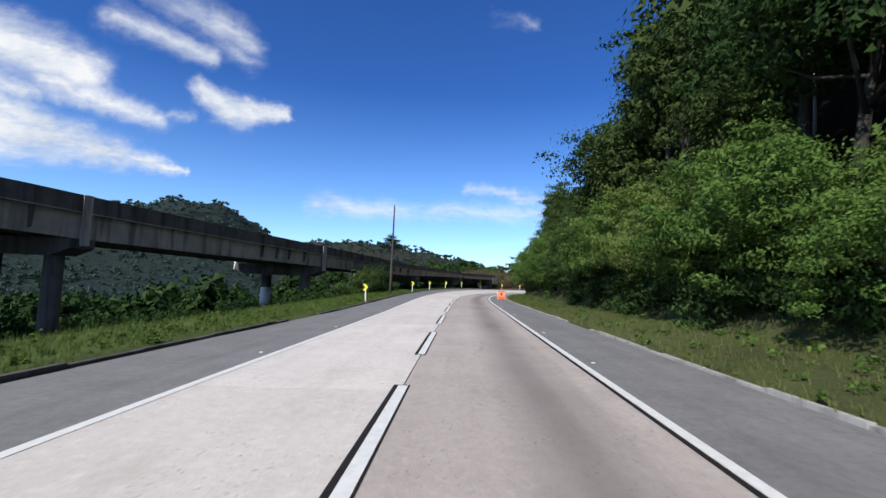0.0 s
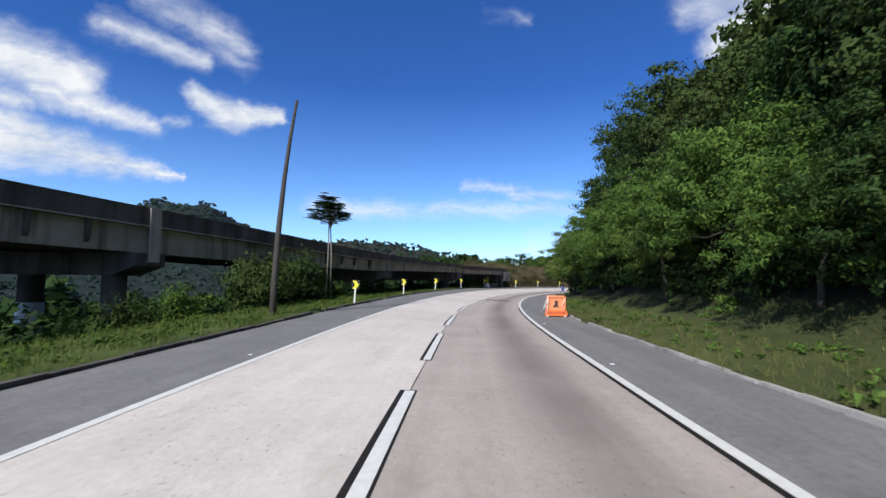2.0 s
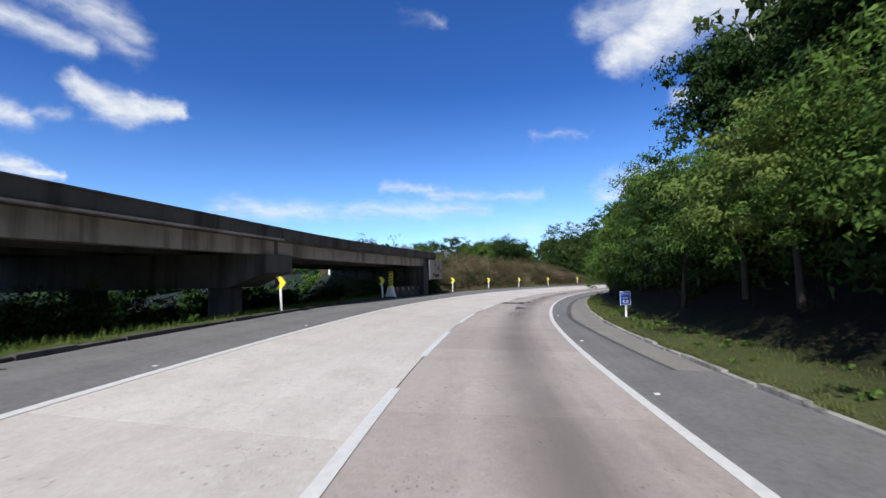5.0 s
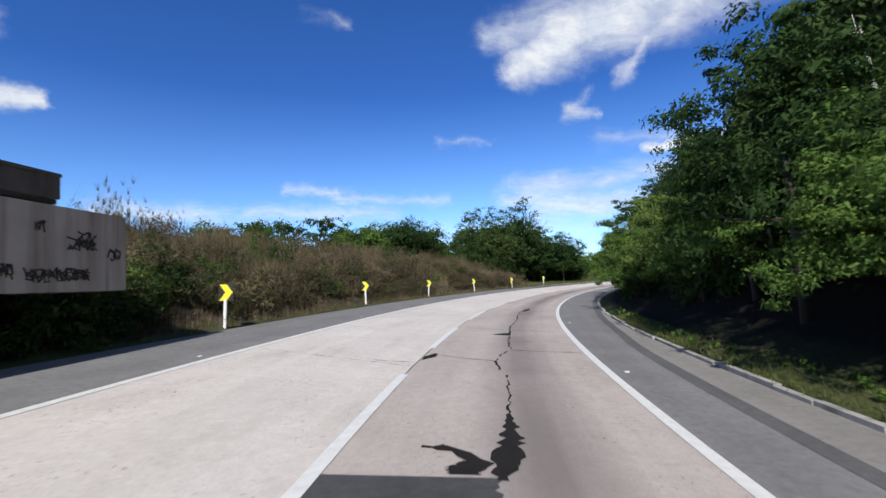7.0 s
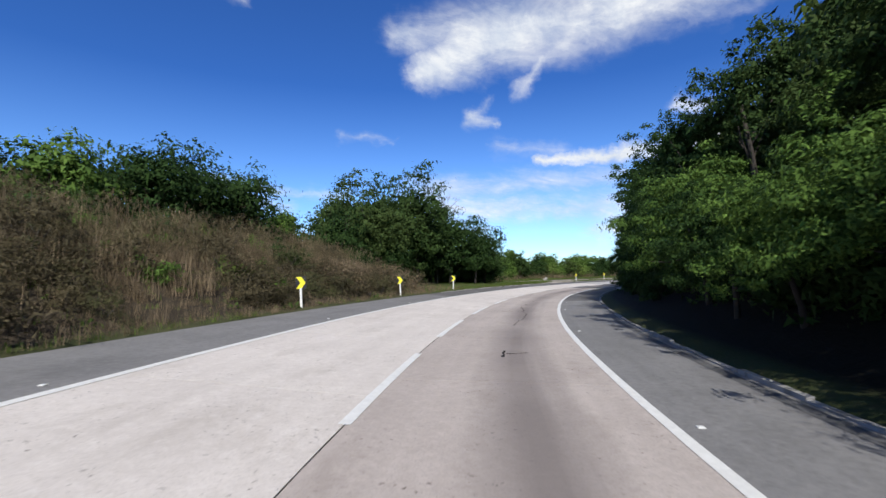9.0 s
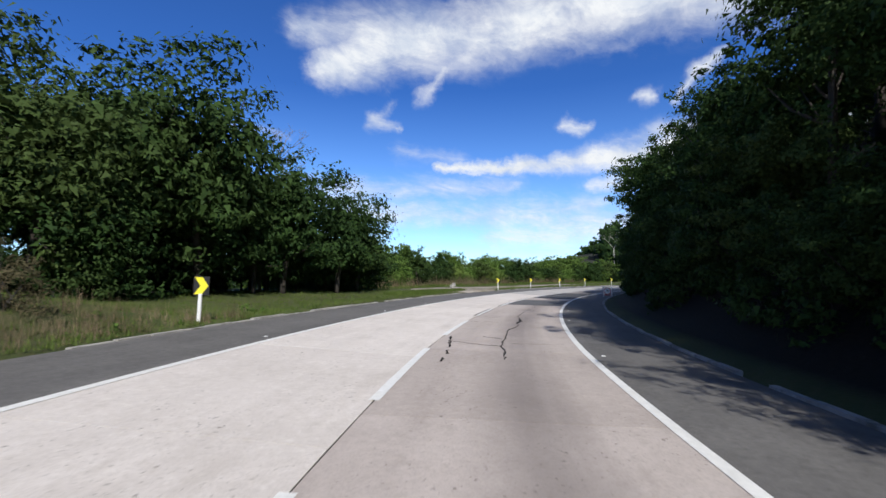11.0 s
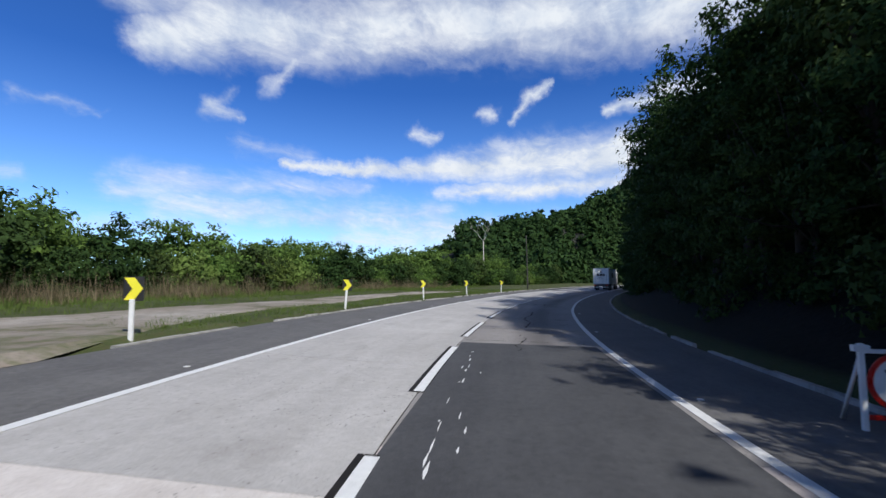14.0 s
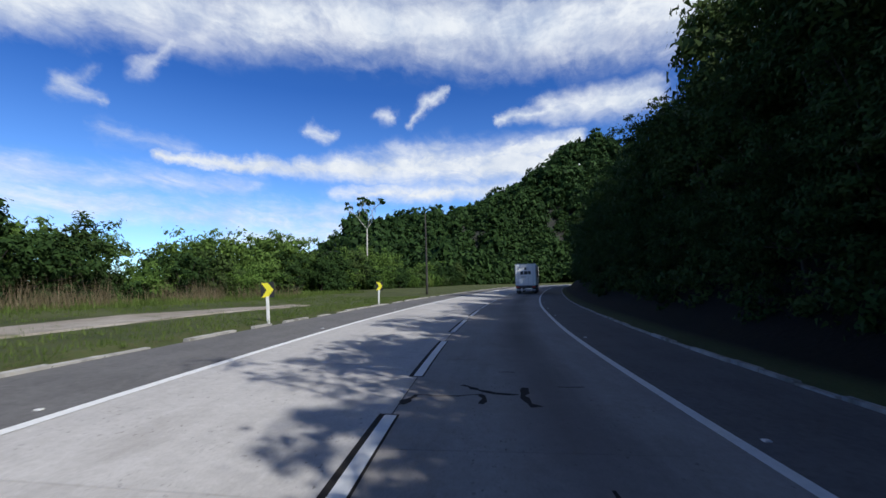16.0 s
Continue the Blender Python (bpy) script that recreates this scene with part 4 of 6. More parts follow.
        for q in (0.55, 0.7, 0.85):
            part("limb", tube([(0.12, 0, h * q), (0.5 * (1 if q != 0.7 else -1), 0.3, h * q + 0.7), (0.9 * (1 if q != 0.7 else -1), 0.4, h * q + 1.2)], [0.045, 0.03, 0.012], 5), M_PALEBARK, b)


build_forest()


def bare_tree(label, seed, height, spread, fork, bark, leaves=None):
    """A leafless, forking tree; leaves: a few tufts at its twig ends."""
    r = random.Random(seed)
    t = thing("bare_tree", label, "tree")
    bm, twigs, ends = bmesh.new(), bmesh.new(), []

    def grow(p, d, length, rad, depth):
        mid = p + d * length * 0.5 + Vector((r.uniform(-1, 1), r.uniform(-1, 1), 0)) * length * 0.05
        e = p + d * length
        tube([p, mid, e], [rad, rad * 0.85, rad * 0.68], 6 if depth < 2 else 4, bm if depth < 2 else twigs)
        if depth == 5:
            ends.append(e)
            return
        for i in range(2 if depth in (0, 2) else 3 if depth < 4 else 2):
            a = r.uniform(0, 2 * math.pi)
            nd = (d + Vector((math.cos(a), math.sin(a), r.uniform(-0.1, 0.3))) * spread * r.uniform(0.6, 1.1)).normalized()
            grow(e, nd, length * r.uniform(0.55, 0.75), rad * 0.62, depth + 1)

    tube([(0, 0, -0.6), (0.05, 0.05, height * fork)], [0.15, 0.1], 8, bm)
    for i in range(3):
        a = 2.1 * i + seed
        grow(Vector((0.05, 0.05, height * fork)), Vector((math.cos(a) * spread, math.sin(a) * spread, 1)).normalized(), height * (1 - fork) * 0.42, 0.085, 0)
    part("trunk", bm, bark, t)
    tagged(part("crown", twigs, bark, t), kind="stuff")
    if leaves:
        q = [leaf_cloud(seed + i, 3, 8, 0.5, 0.25, 0.3, 0)[0] + tuple(e) for i, e in enumerate(ends[::14])]
        tagged(part("foliage", quad_mesh("foliage", np.concatenate(q), leaves), None, t), kind="stuff")
    return t


def set_at(ob, s, l, sink=0.1, turn=0.0):
    x, y = xy(s, l)
    ob.matrix_world = Matrix.Translation((float(x), float(y), float(ground_z(s, l)) - sink)) @ pose(0, 0, 0, 0, 0, turn)
    return ob


def umbrella_tree(seed, height, crown_r):
    """A slim-trunked tree whose big lobed leaves form a flat umbrella."""
    r = random.Random(seed)
    t = thing("umbrella_tree", "slim tall tree with a flat umbrella of large dark leaves", "tree", "umbrella trees")
    bm = bmesh.new()
    tube([(0, 0, -0.5), (0.1, 0.05, height * 0.45), (0.05, 0.25, height * 0.9)], [0.07, 0.055, 0.04], 8, bm)
    quads = []
    for i in range(22):
        a = i * 2.4
        q = (0.95, 0.55, 0.8, 0.25)[i % 4]
        e = Vector((math.cos(a) * crown_r * q, math.sin(a) * crown_r * q + 0.25, height * (0.99 - 0.16 * q * q) + 0.5 * r.uniform(-0.6, 0.5)))
        tube([(0.05, 0.25, height * (0.76 + 0.01 * i)), ((e.x + 0.05) / 2, (e.y + 0.25) / 2, e.z - 0.35), e], [0.035, 0.028, 0.015], 5, bm)
        for j in range(6):
            b = r.uniform(0, 6.28)
            c = e + Vector((math.cos(b) * 0.35, math.sin(b) * 0.35, r.uniform(-0.15, 0.25)))
            for m in range(9):
                w = 6.28 * m / 9 + b
                d = Vector((math.cos(w), math.sin(w), -0.22 + 0.1 * r.random())) * 0.42
                n = Vector((-math.sin(w), math.cos(w), 0)) * 0.075
                quads.append([c, c + d * 0.6 - n, c + d, c + d * 0.6 + n])
    part("trunk", bm, M_GREYBARK, t)
    part("crown", quad_mesh("crown", np.array([[tuple(p) for p in q] for q in quads]), M_LEAF), None, t)
    return t


def blades(seed, count, h0, h1, spread, width):
    """A tuft of bent blades, one triangle each."""
    r = np.random.RandomState(seed)
    a = r.rand(count) * 2 * np.pi
    base = r.normal(size=(count, 3)) * (spread, spread, 0)
    h = h0 + (h1 - h0) * r.rand(count)
    lean = 0.15 + 0.45 * r.rand(count)
    tip = base + np.stack([np.cos(a) * lean * h, np.sin(a) * lean * h, h], 1)
    mid = base + np.stack([np.cos(a) * lean * h * 0.3, np.sin(a) * lean * h * 0.3, h * 0.55], 1)
    side = np.stack([-np.sin(a), np.cos(a), 0 * a], 1) * width
    return np.stack([base - side, tip, base + side], 1)


def plume(seed, stalks, height):
    """A clump of upright stalks, each with a feathery head of short blades."""
    r = np.random.RandomState(seed)
    out = [blades(seed, 26, 0.3, height * 0.6, 0.2, 0.012)]
    for i in range(stalks):
        base = np.array((r.normal() * 0.2, r.normal() * 0.2, 0.0))
        tip = base + (r.normal() * 0.14, r.normal() * 0.14, height * r.uniform(0.75, 1.1))
        a = r.rand() * 6.28
        side = np.array((math.cos(a), math.sin(a), 0.0)) * 0.007
        out.append(np.stack([base - side, tip, base + side])[None])
        head = blades(seed * 31 + i, 12, 0.14, 0.42, 0.02, 0.006)
        out.append(head + (tip - (0, 0, 0.26)))
    return np.concatenate(out)


def grass_area(name, label, category, material, spots, templates, r):
    out = []
    for s, l, k in spots:
        q = templates[r.randrange(len(templates))]
        x, y = xy(s, l)
        out.append(q * k + (float(x), float(y), float(ground_z(s, l)) - 0.03))
    return tagged(new(name, quad_mesh(name, np.concatenate(out), material, 3)), label, category, kind="stuff")


def build_left_plants():
    r = random.Random(5)
    bush = [make_tree("leafy green bush beside the road", 60 + i, h, rx, rz, m, 60, 40, 0.12, 0.06, tri=True, core=110, category="bush", group="roadside bushes", name="bush", zc=h * 0.45, low=-0.95)
            for i, (h, rx, rz, m) in enumerate(((2.6, 1.7, 1.5, M_LEAF_L), (3.6, 2.0, 2.0, M_LEAF), (2.0, 1.8, 1.2, M_LEAF_L)))]
    tree = [make_tree("dense green tree beyond the roadside", 70 + i, h, rx, rz, m, 84, 40, 0.15, 0.14, tri=True, core=220, group="roadside trees", zc=h * 0.55, low=-0.9)
            for i, (h, rx, rz, m) in enumerate(((6.4, 2.8, 3.2, M_LEAF), (5.4, 2.6, 2.6, M_LEAF_L), (7.6, 2.6, 3.6, M_LEAF)))]
    hedge = [make_tree("dense green tree in the hedge behind the shelf", 75 + i, h, rx, rz, m, 70, 44, 0.14, 0.1, tri=True, tight=0.75, core=110, group="hedge trees", zc=h * 0.48, low=-0.95)
             for i, (h, rx, rz, m) in enumerate(((4.6, 2.4, 2.5, M_LEAF), (3.6, 2.3, 1.9, M_LEAF_L), (5.4, 2.2, 2.9, M_LEAF), (2.6, 2.2, 1.5, M_LEAF)))]
    brush = [make_tree("dry brown brush on the roadside bank", 85 + i, h, rx, rz, m, 46, 34, 0.036, 0.03, M_POLE, tri=True, category="bush", group="dry brush", name="brush", zc=h * 0.42, low=-0.95, long=5.0, shell=0.25)
             for i, (h, rx, rz, m) in enumerate(((1.6, 1.2, 0.9, M_DRY), (1.9, 1.3, 1.1, M_BRUSH), (1.2, 1.3, 0.75, M_BRUSH)))]
    # thicket between the verge and the viaduct
    for i in range(58):
        s = r.uniform(-2, 104)
        d = r.uniform(5.8, 9.5)
        k = r.uniform(0.2, 0.34) if s < 46 else r.uniform(0.36, 0.62)
        place(bush[1], s, float(left_edge(s)) - d - (1.5 if s < 46 else 0.0), r.uniform(0, 360), k, 0.5)
    for i in range(26):
        s = r.uniform(74, 103)
        place(bush[1], s, float(left_edge(s)) - r.uniform(3.4, 5.4), r.uniform(0, 360), r.uniform(0.34, 0.5), 0.35)
    for s, d, k in ((52, 8, 0.8), (56, 6.4, 1.0), (58.5, 7.5, 1.1), (61.5, 6.6, 1.15), (64, 8.5, 0.95), (67, 7.0, 0.85), (70.5, 7.5, 0.7), (49, 9.5, 0.6)):
        place(tree[1] if k < 1 else tree[0], s, float(left_edge(s)) - d, r.uniform(0, 360), k * 0.7, 1.0)
    for s, d, k in ((107.0, 1.9, 0.34), (108.6, 1.5, 0.36), (110.0, 1.2, 0.4), (111.2, 1.5, 0.44), (112.4, 1.3, 0.42), (113.6, 1.6, 0.46), (112.0, 2.4, 0.5), (114.6, 1.9, 0.4), (116.4, 2.4, 0.42), (108.8, 0.9, 0.36), (109.8, 0.8, 0.4), (110.8, 0.9, 0.42), (109.4, 2.2, 0.5), (110.6, 2.6, 0.55), (111.8, 0.9, 0.36), (112.8, 1.0, 0.34)):
        place(bush[1], s, float(left_edge(s)) - d, r.uniform(0, 360), k, 0.2)
    for i in range(34):
        s = r.uniform(84, 106)
        place(bush[1], s, float(left_edge(s)) - r.uniform(5.5, 15), r.uniform(0, 360), r.uniform(0.3, 0.5), 0.5)
    # bank after the viaduct
    for i in range(110):
        s = r.uniform(111, 168)
        place(r.choice(brush), s, float(left_edge(s)) - 1.4 - 10.5 * r.random(), r.uniform(0, 360), r.uniform(0.55, 1.15), 0.15)
    # dense twigs at the bank's foot, in the darker brush to add the undercut's shade
    for i in range(90):
        s = r.uniform(111, 166)
        place(r.choice(brush[1:]), s, float(left_edge(s)) - r.uniform(1.3, 3.4), r.uniform(0, 360), r.uniform(0.5, 0.85), 0.2)
    for i in range(120):
        s = r.uniform(112, 166)
        place(bush[i % 3], s, float(left_edge(s)) - r.uniform(2.0, 11), r.uniform(0, 360), r.uniform(0.2, 0.5), 0.3)
    s = 112.0
    while s < 172:
        place(r.choice(bush), s, float(left_edge(s)) - r.uniform(11, 14), r.uniform(0, 360), r.uniform(0.45, 0.8), 0.4)
        s += r.uniform(1.5, 2.6)
    for s, d, k in ((143, 12.5, 0.62), (147, 12.0, 0.8), (150, 10.5, 0.82), (153, 12.0, 0.95), (156, 10.0, 0.85), (158, 13.0, 0.9), (134, 13.5, 0.6), (129, 13.0, 0.55), (162, 12.5, 0.7)):
        place(tree[0] if k > 0.8 else tree[1], s, float(left_edge(s)) - d, r.uniform(0, 360), k, 0.5)
    # dark mass at the foot of the big trees
    for i in range(56):
        s = r.uniform(166, 199)
        place(r.choice(bush[1:2] + tree[:1] + tree[2:] + hedge[2:3]), s, float(left_edge(s)) - r.uniform(8.5, 16), r.uniform(0, 360), r.uniform(0.6, 1.0), 0.3)
    # hedge of bushes and trees behind the shelf
    s = 199.0
    while s < 345:
        place(r.choice(hedge), s, float(left_edge(s)) - 16.5 - r.uniform(-1.3, 1.3), r.uniform(0, 360), r.uniform(0.6, 1.0) + (0.1 if s < 226 else 0.2), 0.35)
        s += r.uniform(2.1, 3.2)
    th = [leaf_cloud(150 + i, 60, 34, 2.4, rz, 0.16, h * 0.5, tri=True, low=-0.95, tight=0.75)[0] for i, (h, rz) in enumerate(((4.6, 2.5), (5.6, 3.0), (3.6, 2.0)))]
    spots = [(s, float(left_edge(s)) - d, r.uniform(0.75, 1.15) + (0.12 if s < 226 else 0.22)) for s, d in ((198 + 147 * r.random(), r.uniform(18.5, 27)) for i in range(130))]
    joined_plants("hedge_woods", "dense light green woods behind the shelf", "woods", M_LEAF_L, th, spots, r)
    tl = [leaf_cloud(155 + i, 24, 14, 1.6, 1.1, 0.27, 0.9, tri=True, low=-0.95)[0] for i in range(3)]
    spots = [(s, float(left_edge(s)) - r.uniform(17.5, 22.5), r.uniform(0.8, 1.15)) for s in (197 + 0.8 * i for i in range(185))]
    joined_plants("hedge_undergrowth", "green undergrowth in the hedge behind the shelf", "undergrowth", M_LEAF_L, tl, spots, r)
    spots = [(s, float(left_edge(s)) - r.uniform(14, 20), r.uniform(0.42, 0.62) + 0.36 * float(smooth(122, 134, s))) for s in (112 + 60 * r.random() for i in range(70))]
    joined_plants("crest_woods", "green shrubs along the crest of the bank", "woods", M_LEAF, th, spots, r)
    # airy big trees beside the shelf
    big = [make_tree("big airy roadside tree with many thin limbs", 90 + i, h, rx, rz, M_LEAF, 150, 54, 0.16, 0.19, tri=True, core=440, group="big shelf trees", shell=0.35, tight=0.75, zc=h * 0.54, low=-0.95) for i, (h, rx, rz) in enumerate(((11.0, 3.9, 4.9), (9.4, 3.6, 4.2)))]
    for s, d, k, i in ((173, 10.5, 0.95, 0), (177, 10.5, 1.15, 0), (180, 9.6, 1.32, 0), (185.5, 8.6, 1.08, 1), (190, 7.4, 1.0, 1), (180, 14, 1.25, 0), (188, 13.5, 1.1, 0), (194, 8.2, 0.92, 1), (174, 15, 1.15, 0), (178, 18, 1.2, 0), (184, 17, 1.15, 1)):
        place(big[i], s, float(left_edge(s)) - d, r.uniform(0, 360), k, 0.3)
    for m in bush + tree + big + hedge + brush:
        drop(m)
    set_at(bare_tree("greyish leafless tree with a fine twiggy crown", 3, 12.0, 0.75, 0.45, M_GREYBARK), 187, -19)
    set_at(bare_tree("leafless umbrella-shaped tree with a few leaf tufts", 8, 15.0, 0.8, 0.66, M_PALEBARK, M_LEAF), 295, -24.2)
    set_at(umbrella_tree(1, 8.5, 1.3), 63.6, -12.5, 0.5)
    set_at(umbrella_tree(2, 8.0, 1.2), 64.0, -12.3, 0.5, 70)
    # far woods on the valley side and on the hill ahead
    tm = [leaf_cloud(120 + i, 38, 14, 3.4, 2.8, 0.66, 3.0, tri=True, low=-0.95)[0] for i in range(4)]
    ts = [leaf_cloud(125 + i, 42, 20, 2.0, 1.3, 0.16, 0.9, tri=True, low=-0.95)[0] for i in range(4)]
    spots = [(s, float(left_edge(s)) - d, r.uniform(0.7, 1.25)) for s, d in ((r.uniform(-60, 240), 16 + 150 * r.random() ** 1.3) for i in range(900)) if not (165 < s < 240 and d < 30) and not (s < 112 and d < 36) and not (s > 96 and d < 40)]
    near_spots = [(s, float(left_edge(s)) - d, r.uniform(0.6, 1.35)) for s, d in ((r.uniform(-30, 125), 10 + 60 * r.random() ** 1.6) for i in range(620)) if not (s > 96 and d < 24) and not (s < 46 and d < 26)]
    joined_plants("valley_scrub", "dark green scrub on the slope below the viaduct", "scrub", M_LEAF, ts, near_spots, r)
    joined_plants("valley_woods", "dark green scattered woods on the valley side", "woods", M_LEAF, tm, spots, r)
    # distant trees in the haze-tinted leaf colour
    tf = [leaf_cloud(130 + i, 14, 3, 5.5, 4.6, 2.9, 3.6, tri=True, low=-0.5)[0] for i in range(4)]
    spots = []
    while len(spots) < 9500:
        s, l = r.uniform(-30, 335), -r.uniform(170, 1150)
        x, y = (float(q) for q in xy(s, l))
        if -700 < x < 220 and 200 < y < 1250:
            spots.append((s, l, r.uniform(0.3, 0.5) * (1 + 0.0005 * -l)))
    joined_plants("far_woods", "forest on the far valley slopes and hills, tinted blue-green for haze", "woods", M_FAR_HAZE, tf, spots, r, 1.0)
    spots = []
    while len(spots) < 1800:
        s, l = r.uniform(280, 560), -r.uniform(24, 250)
        x, y = xy(s, l)
        if math.hypot(float(x) - 385, float(y) - 120) < 165 and float(x) < 425:
            spots.append((s, l, r.choice((0.7, 0.9, 1.1, 1.4, 1.9)) * r.uniform(0.85, 1.15)))
    joined_plants("hill_woods", "dark green forest on the hill ahead", "woods", M_LEAF, tm, spots, r, 1.1)
    # tall dry grass on the bank, in patches
    dry = [blades(200 + i, 16, 0.35 + 0.1 * i, 0.9 + 0.16 * i, 0.16 + 0.04 * i, 0.012) for i in range(6)]
    spots = []
    while len(spots) < 7000:
        s = r.uniform(111, 168)
        d = 2.0 + 10.5 * r.random()
        h = bumps(np.array(s * 1.0), np.array(d * 2.6), 0.42) + 0.6 * bumps(np.array(s * 1.0), np.array(d), 1.3)
        if h > -0.2 + 0.5 * (d < 3.4):
            spots.append((s, float(left_edge(s)) - d, (0.4 + 0.4 * min(1.0, max(0.0, h + 0.3))) * r.uniform(0.7, 1.25)))
    for i in range(2600):
        s = r.uniform(110, 172)
        spots.append((s, float(left_edge(s)) - 0.25 - 3.2 * r.random(), r.uniform(0.14, 0.42)))
    for i in range(260):
        s = r.uniform(112, 166)
        spots.append((s, float(left_edge(s)) - 5.5 - 7 * r.random(), r.uniform(1.0, 1.5)))
    hedge_foot = [(q, float(left_edge(q)) - r.uniform(11.0, 15.0), r.uniform(0.6, 1.2)) for q in (202 + 62 * r.random() for i in range(900)) if bumps(np.array(q), np.array(q * 0.4), 0.5) > -0.15]
    grass_area("hedge_foot_grass", "straw coloured dry grass at the foot of the hedge", "grass", M_DRY, hedge_foot, dry, r)
    reed = [plume(230 + i, 9, 1.5 + 0.2 * i) for i in range(4)]
    crest = [(q, float(left_edge(q)) - r.uniform(3.2, 9.5), r.uniform(0.5, 0.95)) for q in (118 + 47 * r.random() ** 1.1 for i in range(420))]
    crest += [(q, float(left_edge(q)) - r.uniform(6, 9), r.uniform(1.0, 1.35)) for q in (r.uniform(118.5, 120.5) for i in range(9))]
    grass_area("plume_grass", "tall pale feathery reed grass on the bank", "grass", M_DRY, crest, reed, r)
    grass_area("dry_grass", "tall tan dry grass on the roadside bank", "grass", M_DRY, spots, dry, r)
    # green verges
    tuft = [blades(220 + i, 11, 0.05, 0.22, 0.13, 0.010) for i in range(6)]
    spots = []
    for i in range(10500):
        s = -12 + 122 * r.random() ** 1.1
        spots.append((s, float(left_edge(s)) - 0.3 - r.uniform(0, 5.5), r.uniform(0.5, 1.25)))
    for i in range(900):
        s = r.uniform(112, 172)
        spots.append((s, float(left_edge(s)) - 0.2 - r.uniform(0, 3.2), r.uniform(0.5, 1.3)))
    for i in range(11000):
        s = r.uniform(165, 265)
        d = 0.3 + 13 * r.random() ** 1.4
        if not (198 < s < 250 and 3.2 < d < 6.6) and not (199 < s < 211 and d < 9):
            spots.append((s, float(left_edge(s)) - d, r.uniform(0.5, 1.2)))
    for i in range(900):
        s = r.uniform(199, 251)
        d = r.uniform(0.3, 9.0) if s < 211 else r.uniform(2.6, 7.4)
        if bumps(np.array(s * 1.0), np.array(d * 1.0), 0.9) > 0.15:
            spots.append((s, float(left_edge(s)) - d, r.uniform(0.4, 1.0)))
    for i in range(2600):
        s = r.uniform(192, 204.5)
        spots.append((s, float(left_edge(s)) - 2.9 + 1.8 * r.uniform(-1, 1) * min(1.0, (204.8 - s) / 3), r.uniform(0.9, 1.9)))
    for i in range(2600):
        s = r.uniform(203, 275)
        spots.append((s, float(left_edge(s)) - r.uniform(9.5, 15.0), r.uniform(0.8, 2.4)))
    grass_area("verge_grass_left", "uneven green verge grass with weeds", "grass", M_GRASS, spots, tuft, r)
    spots = []
    for i in range(15000):
        s = -12 + 135 * r.random() ** 1.15
        spots.append((s, float(right_edge(s)) + 0.15 + r.uniform(0, 1) * (verge_width(s) + 0.5), r.uniform(0.4, 1.0) * (1.0 - 0.3 * float(smooth(50, 80, s)))))
    weed = [leaf_cloud(140 + i, 4, 7, 0.15, 0.09, 0.045, 0.07, tri=True, low=-0.2)[0] for i in range(5)]
    spots2 = [(q, float(right_edge(q)) + 0.35 + r.random() ** 0.7 * verge_width(q), r.uniform(0.6, 1.5)) for q in (r.uniform(-10, 125) for i in range(260))]
    spots2 += [(q, float(left_edge(q)) - 0.4 - 5.5 * r.random(), r.uniform(0.7, 1.7)) for q in (r.uniform(-8, 108) for i in range(420))]
    spots2 += [(q, float(left_edge(q)) - 0.4 - 2.5 * r.random(), r.uniform(0.7, 1.6)) for q in (r.uniform(112, 176) for i in range(80))]
    spots2 += [(q, float(right_edge(q)) + 0.25 + r.random() * (verge_width(q) - 0.1), r.uniform(0.7, 1.6)) for q in (r.uniform(4, 80) for i in range(260))]
    spots2 += [(q, float(left_edge(q)) - 0.35 - 4.2 * r.random(), r.uniform(0.5, 1.2)) for q in (r.uniform(6, 75) for i in range(500))]
    grass_area("verge_weeds", "low leafy green weeds in the verges", "weeds", M_LEAF_L, spots2, weed, r)
    grass_area("verge_grass_right", "short green and straw coloured verge grass", "grass", M_GRASS, spots, tuft, r)


build_left_plants()



# ---- carriageway ----
def outer(v):
    """An offset from the left lane's outer line."""
    return lambda s: centre(s) + lane_left(s) + v


def inner(v):
    """An offset from the right lane's outer line."""
    return lambda s: centre(s) + lane_right(s) + v


road = tagged(new("road", None), "two-lane concrete carriageway with asphalt shoulders", "road", kind="structure")
S0, S1 = -40.0, 420.0
strip("left_shoulder", S0, 162.0, lambda s: left_edge(s), outer(0.0), 0.0, M_ASPHALT, road, 2.0, 0.3, "grey asphalt shoulder")
strip("left_shoulder", 162.0, S1, lambda s: left_edge(s), outer(0.0), 0.0, M_ASPHALT_OLD, road, 2.0, 0.3, "dark grey asphalt shoulder")
strip("right_shoulder", S0, 162.0, inner(0.0), lambda s: right_edge(s), 0.0, M_ASPHALT, road, 2.0, 0.3, "grey asphalt shoulder")
strip("right_shoulder", 162.0, S1, inner(0.0), lambda s: right_edge(s), 0.0, M_ASPHALT_OLD, road, 2.0, 0.3, "dark grey asphalt shoulder")
for side in (0, 1):
    s = S0 + 1.1 * side
    while s < S1:
        e = min(s + 5.2, S1)
        a, b = (outer(0.004), fixed(-0.010)) if side == 0 else (fixed(0.010), inner(-0.004))
        strip("slab", s + 0.007, e - 0.007, a, b, 0.004, ((M_SLAB, M_SLAB_R) if s < 203 else (M_SLAB_OLD, M_SLAB_OLD_R))[side], road, 1.8, 0.2)
        s = e
for a, b in ((outer(0.0), fixed(-0.02)), (fixed(-0.02), fixed(0.02)), (fixed(0.02), inner(0.0))):
    strip("joint_filler", S0, S1, a, b, -0.006, M_TAR, road, 1.8)
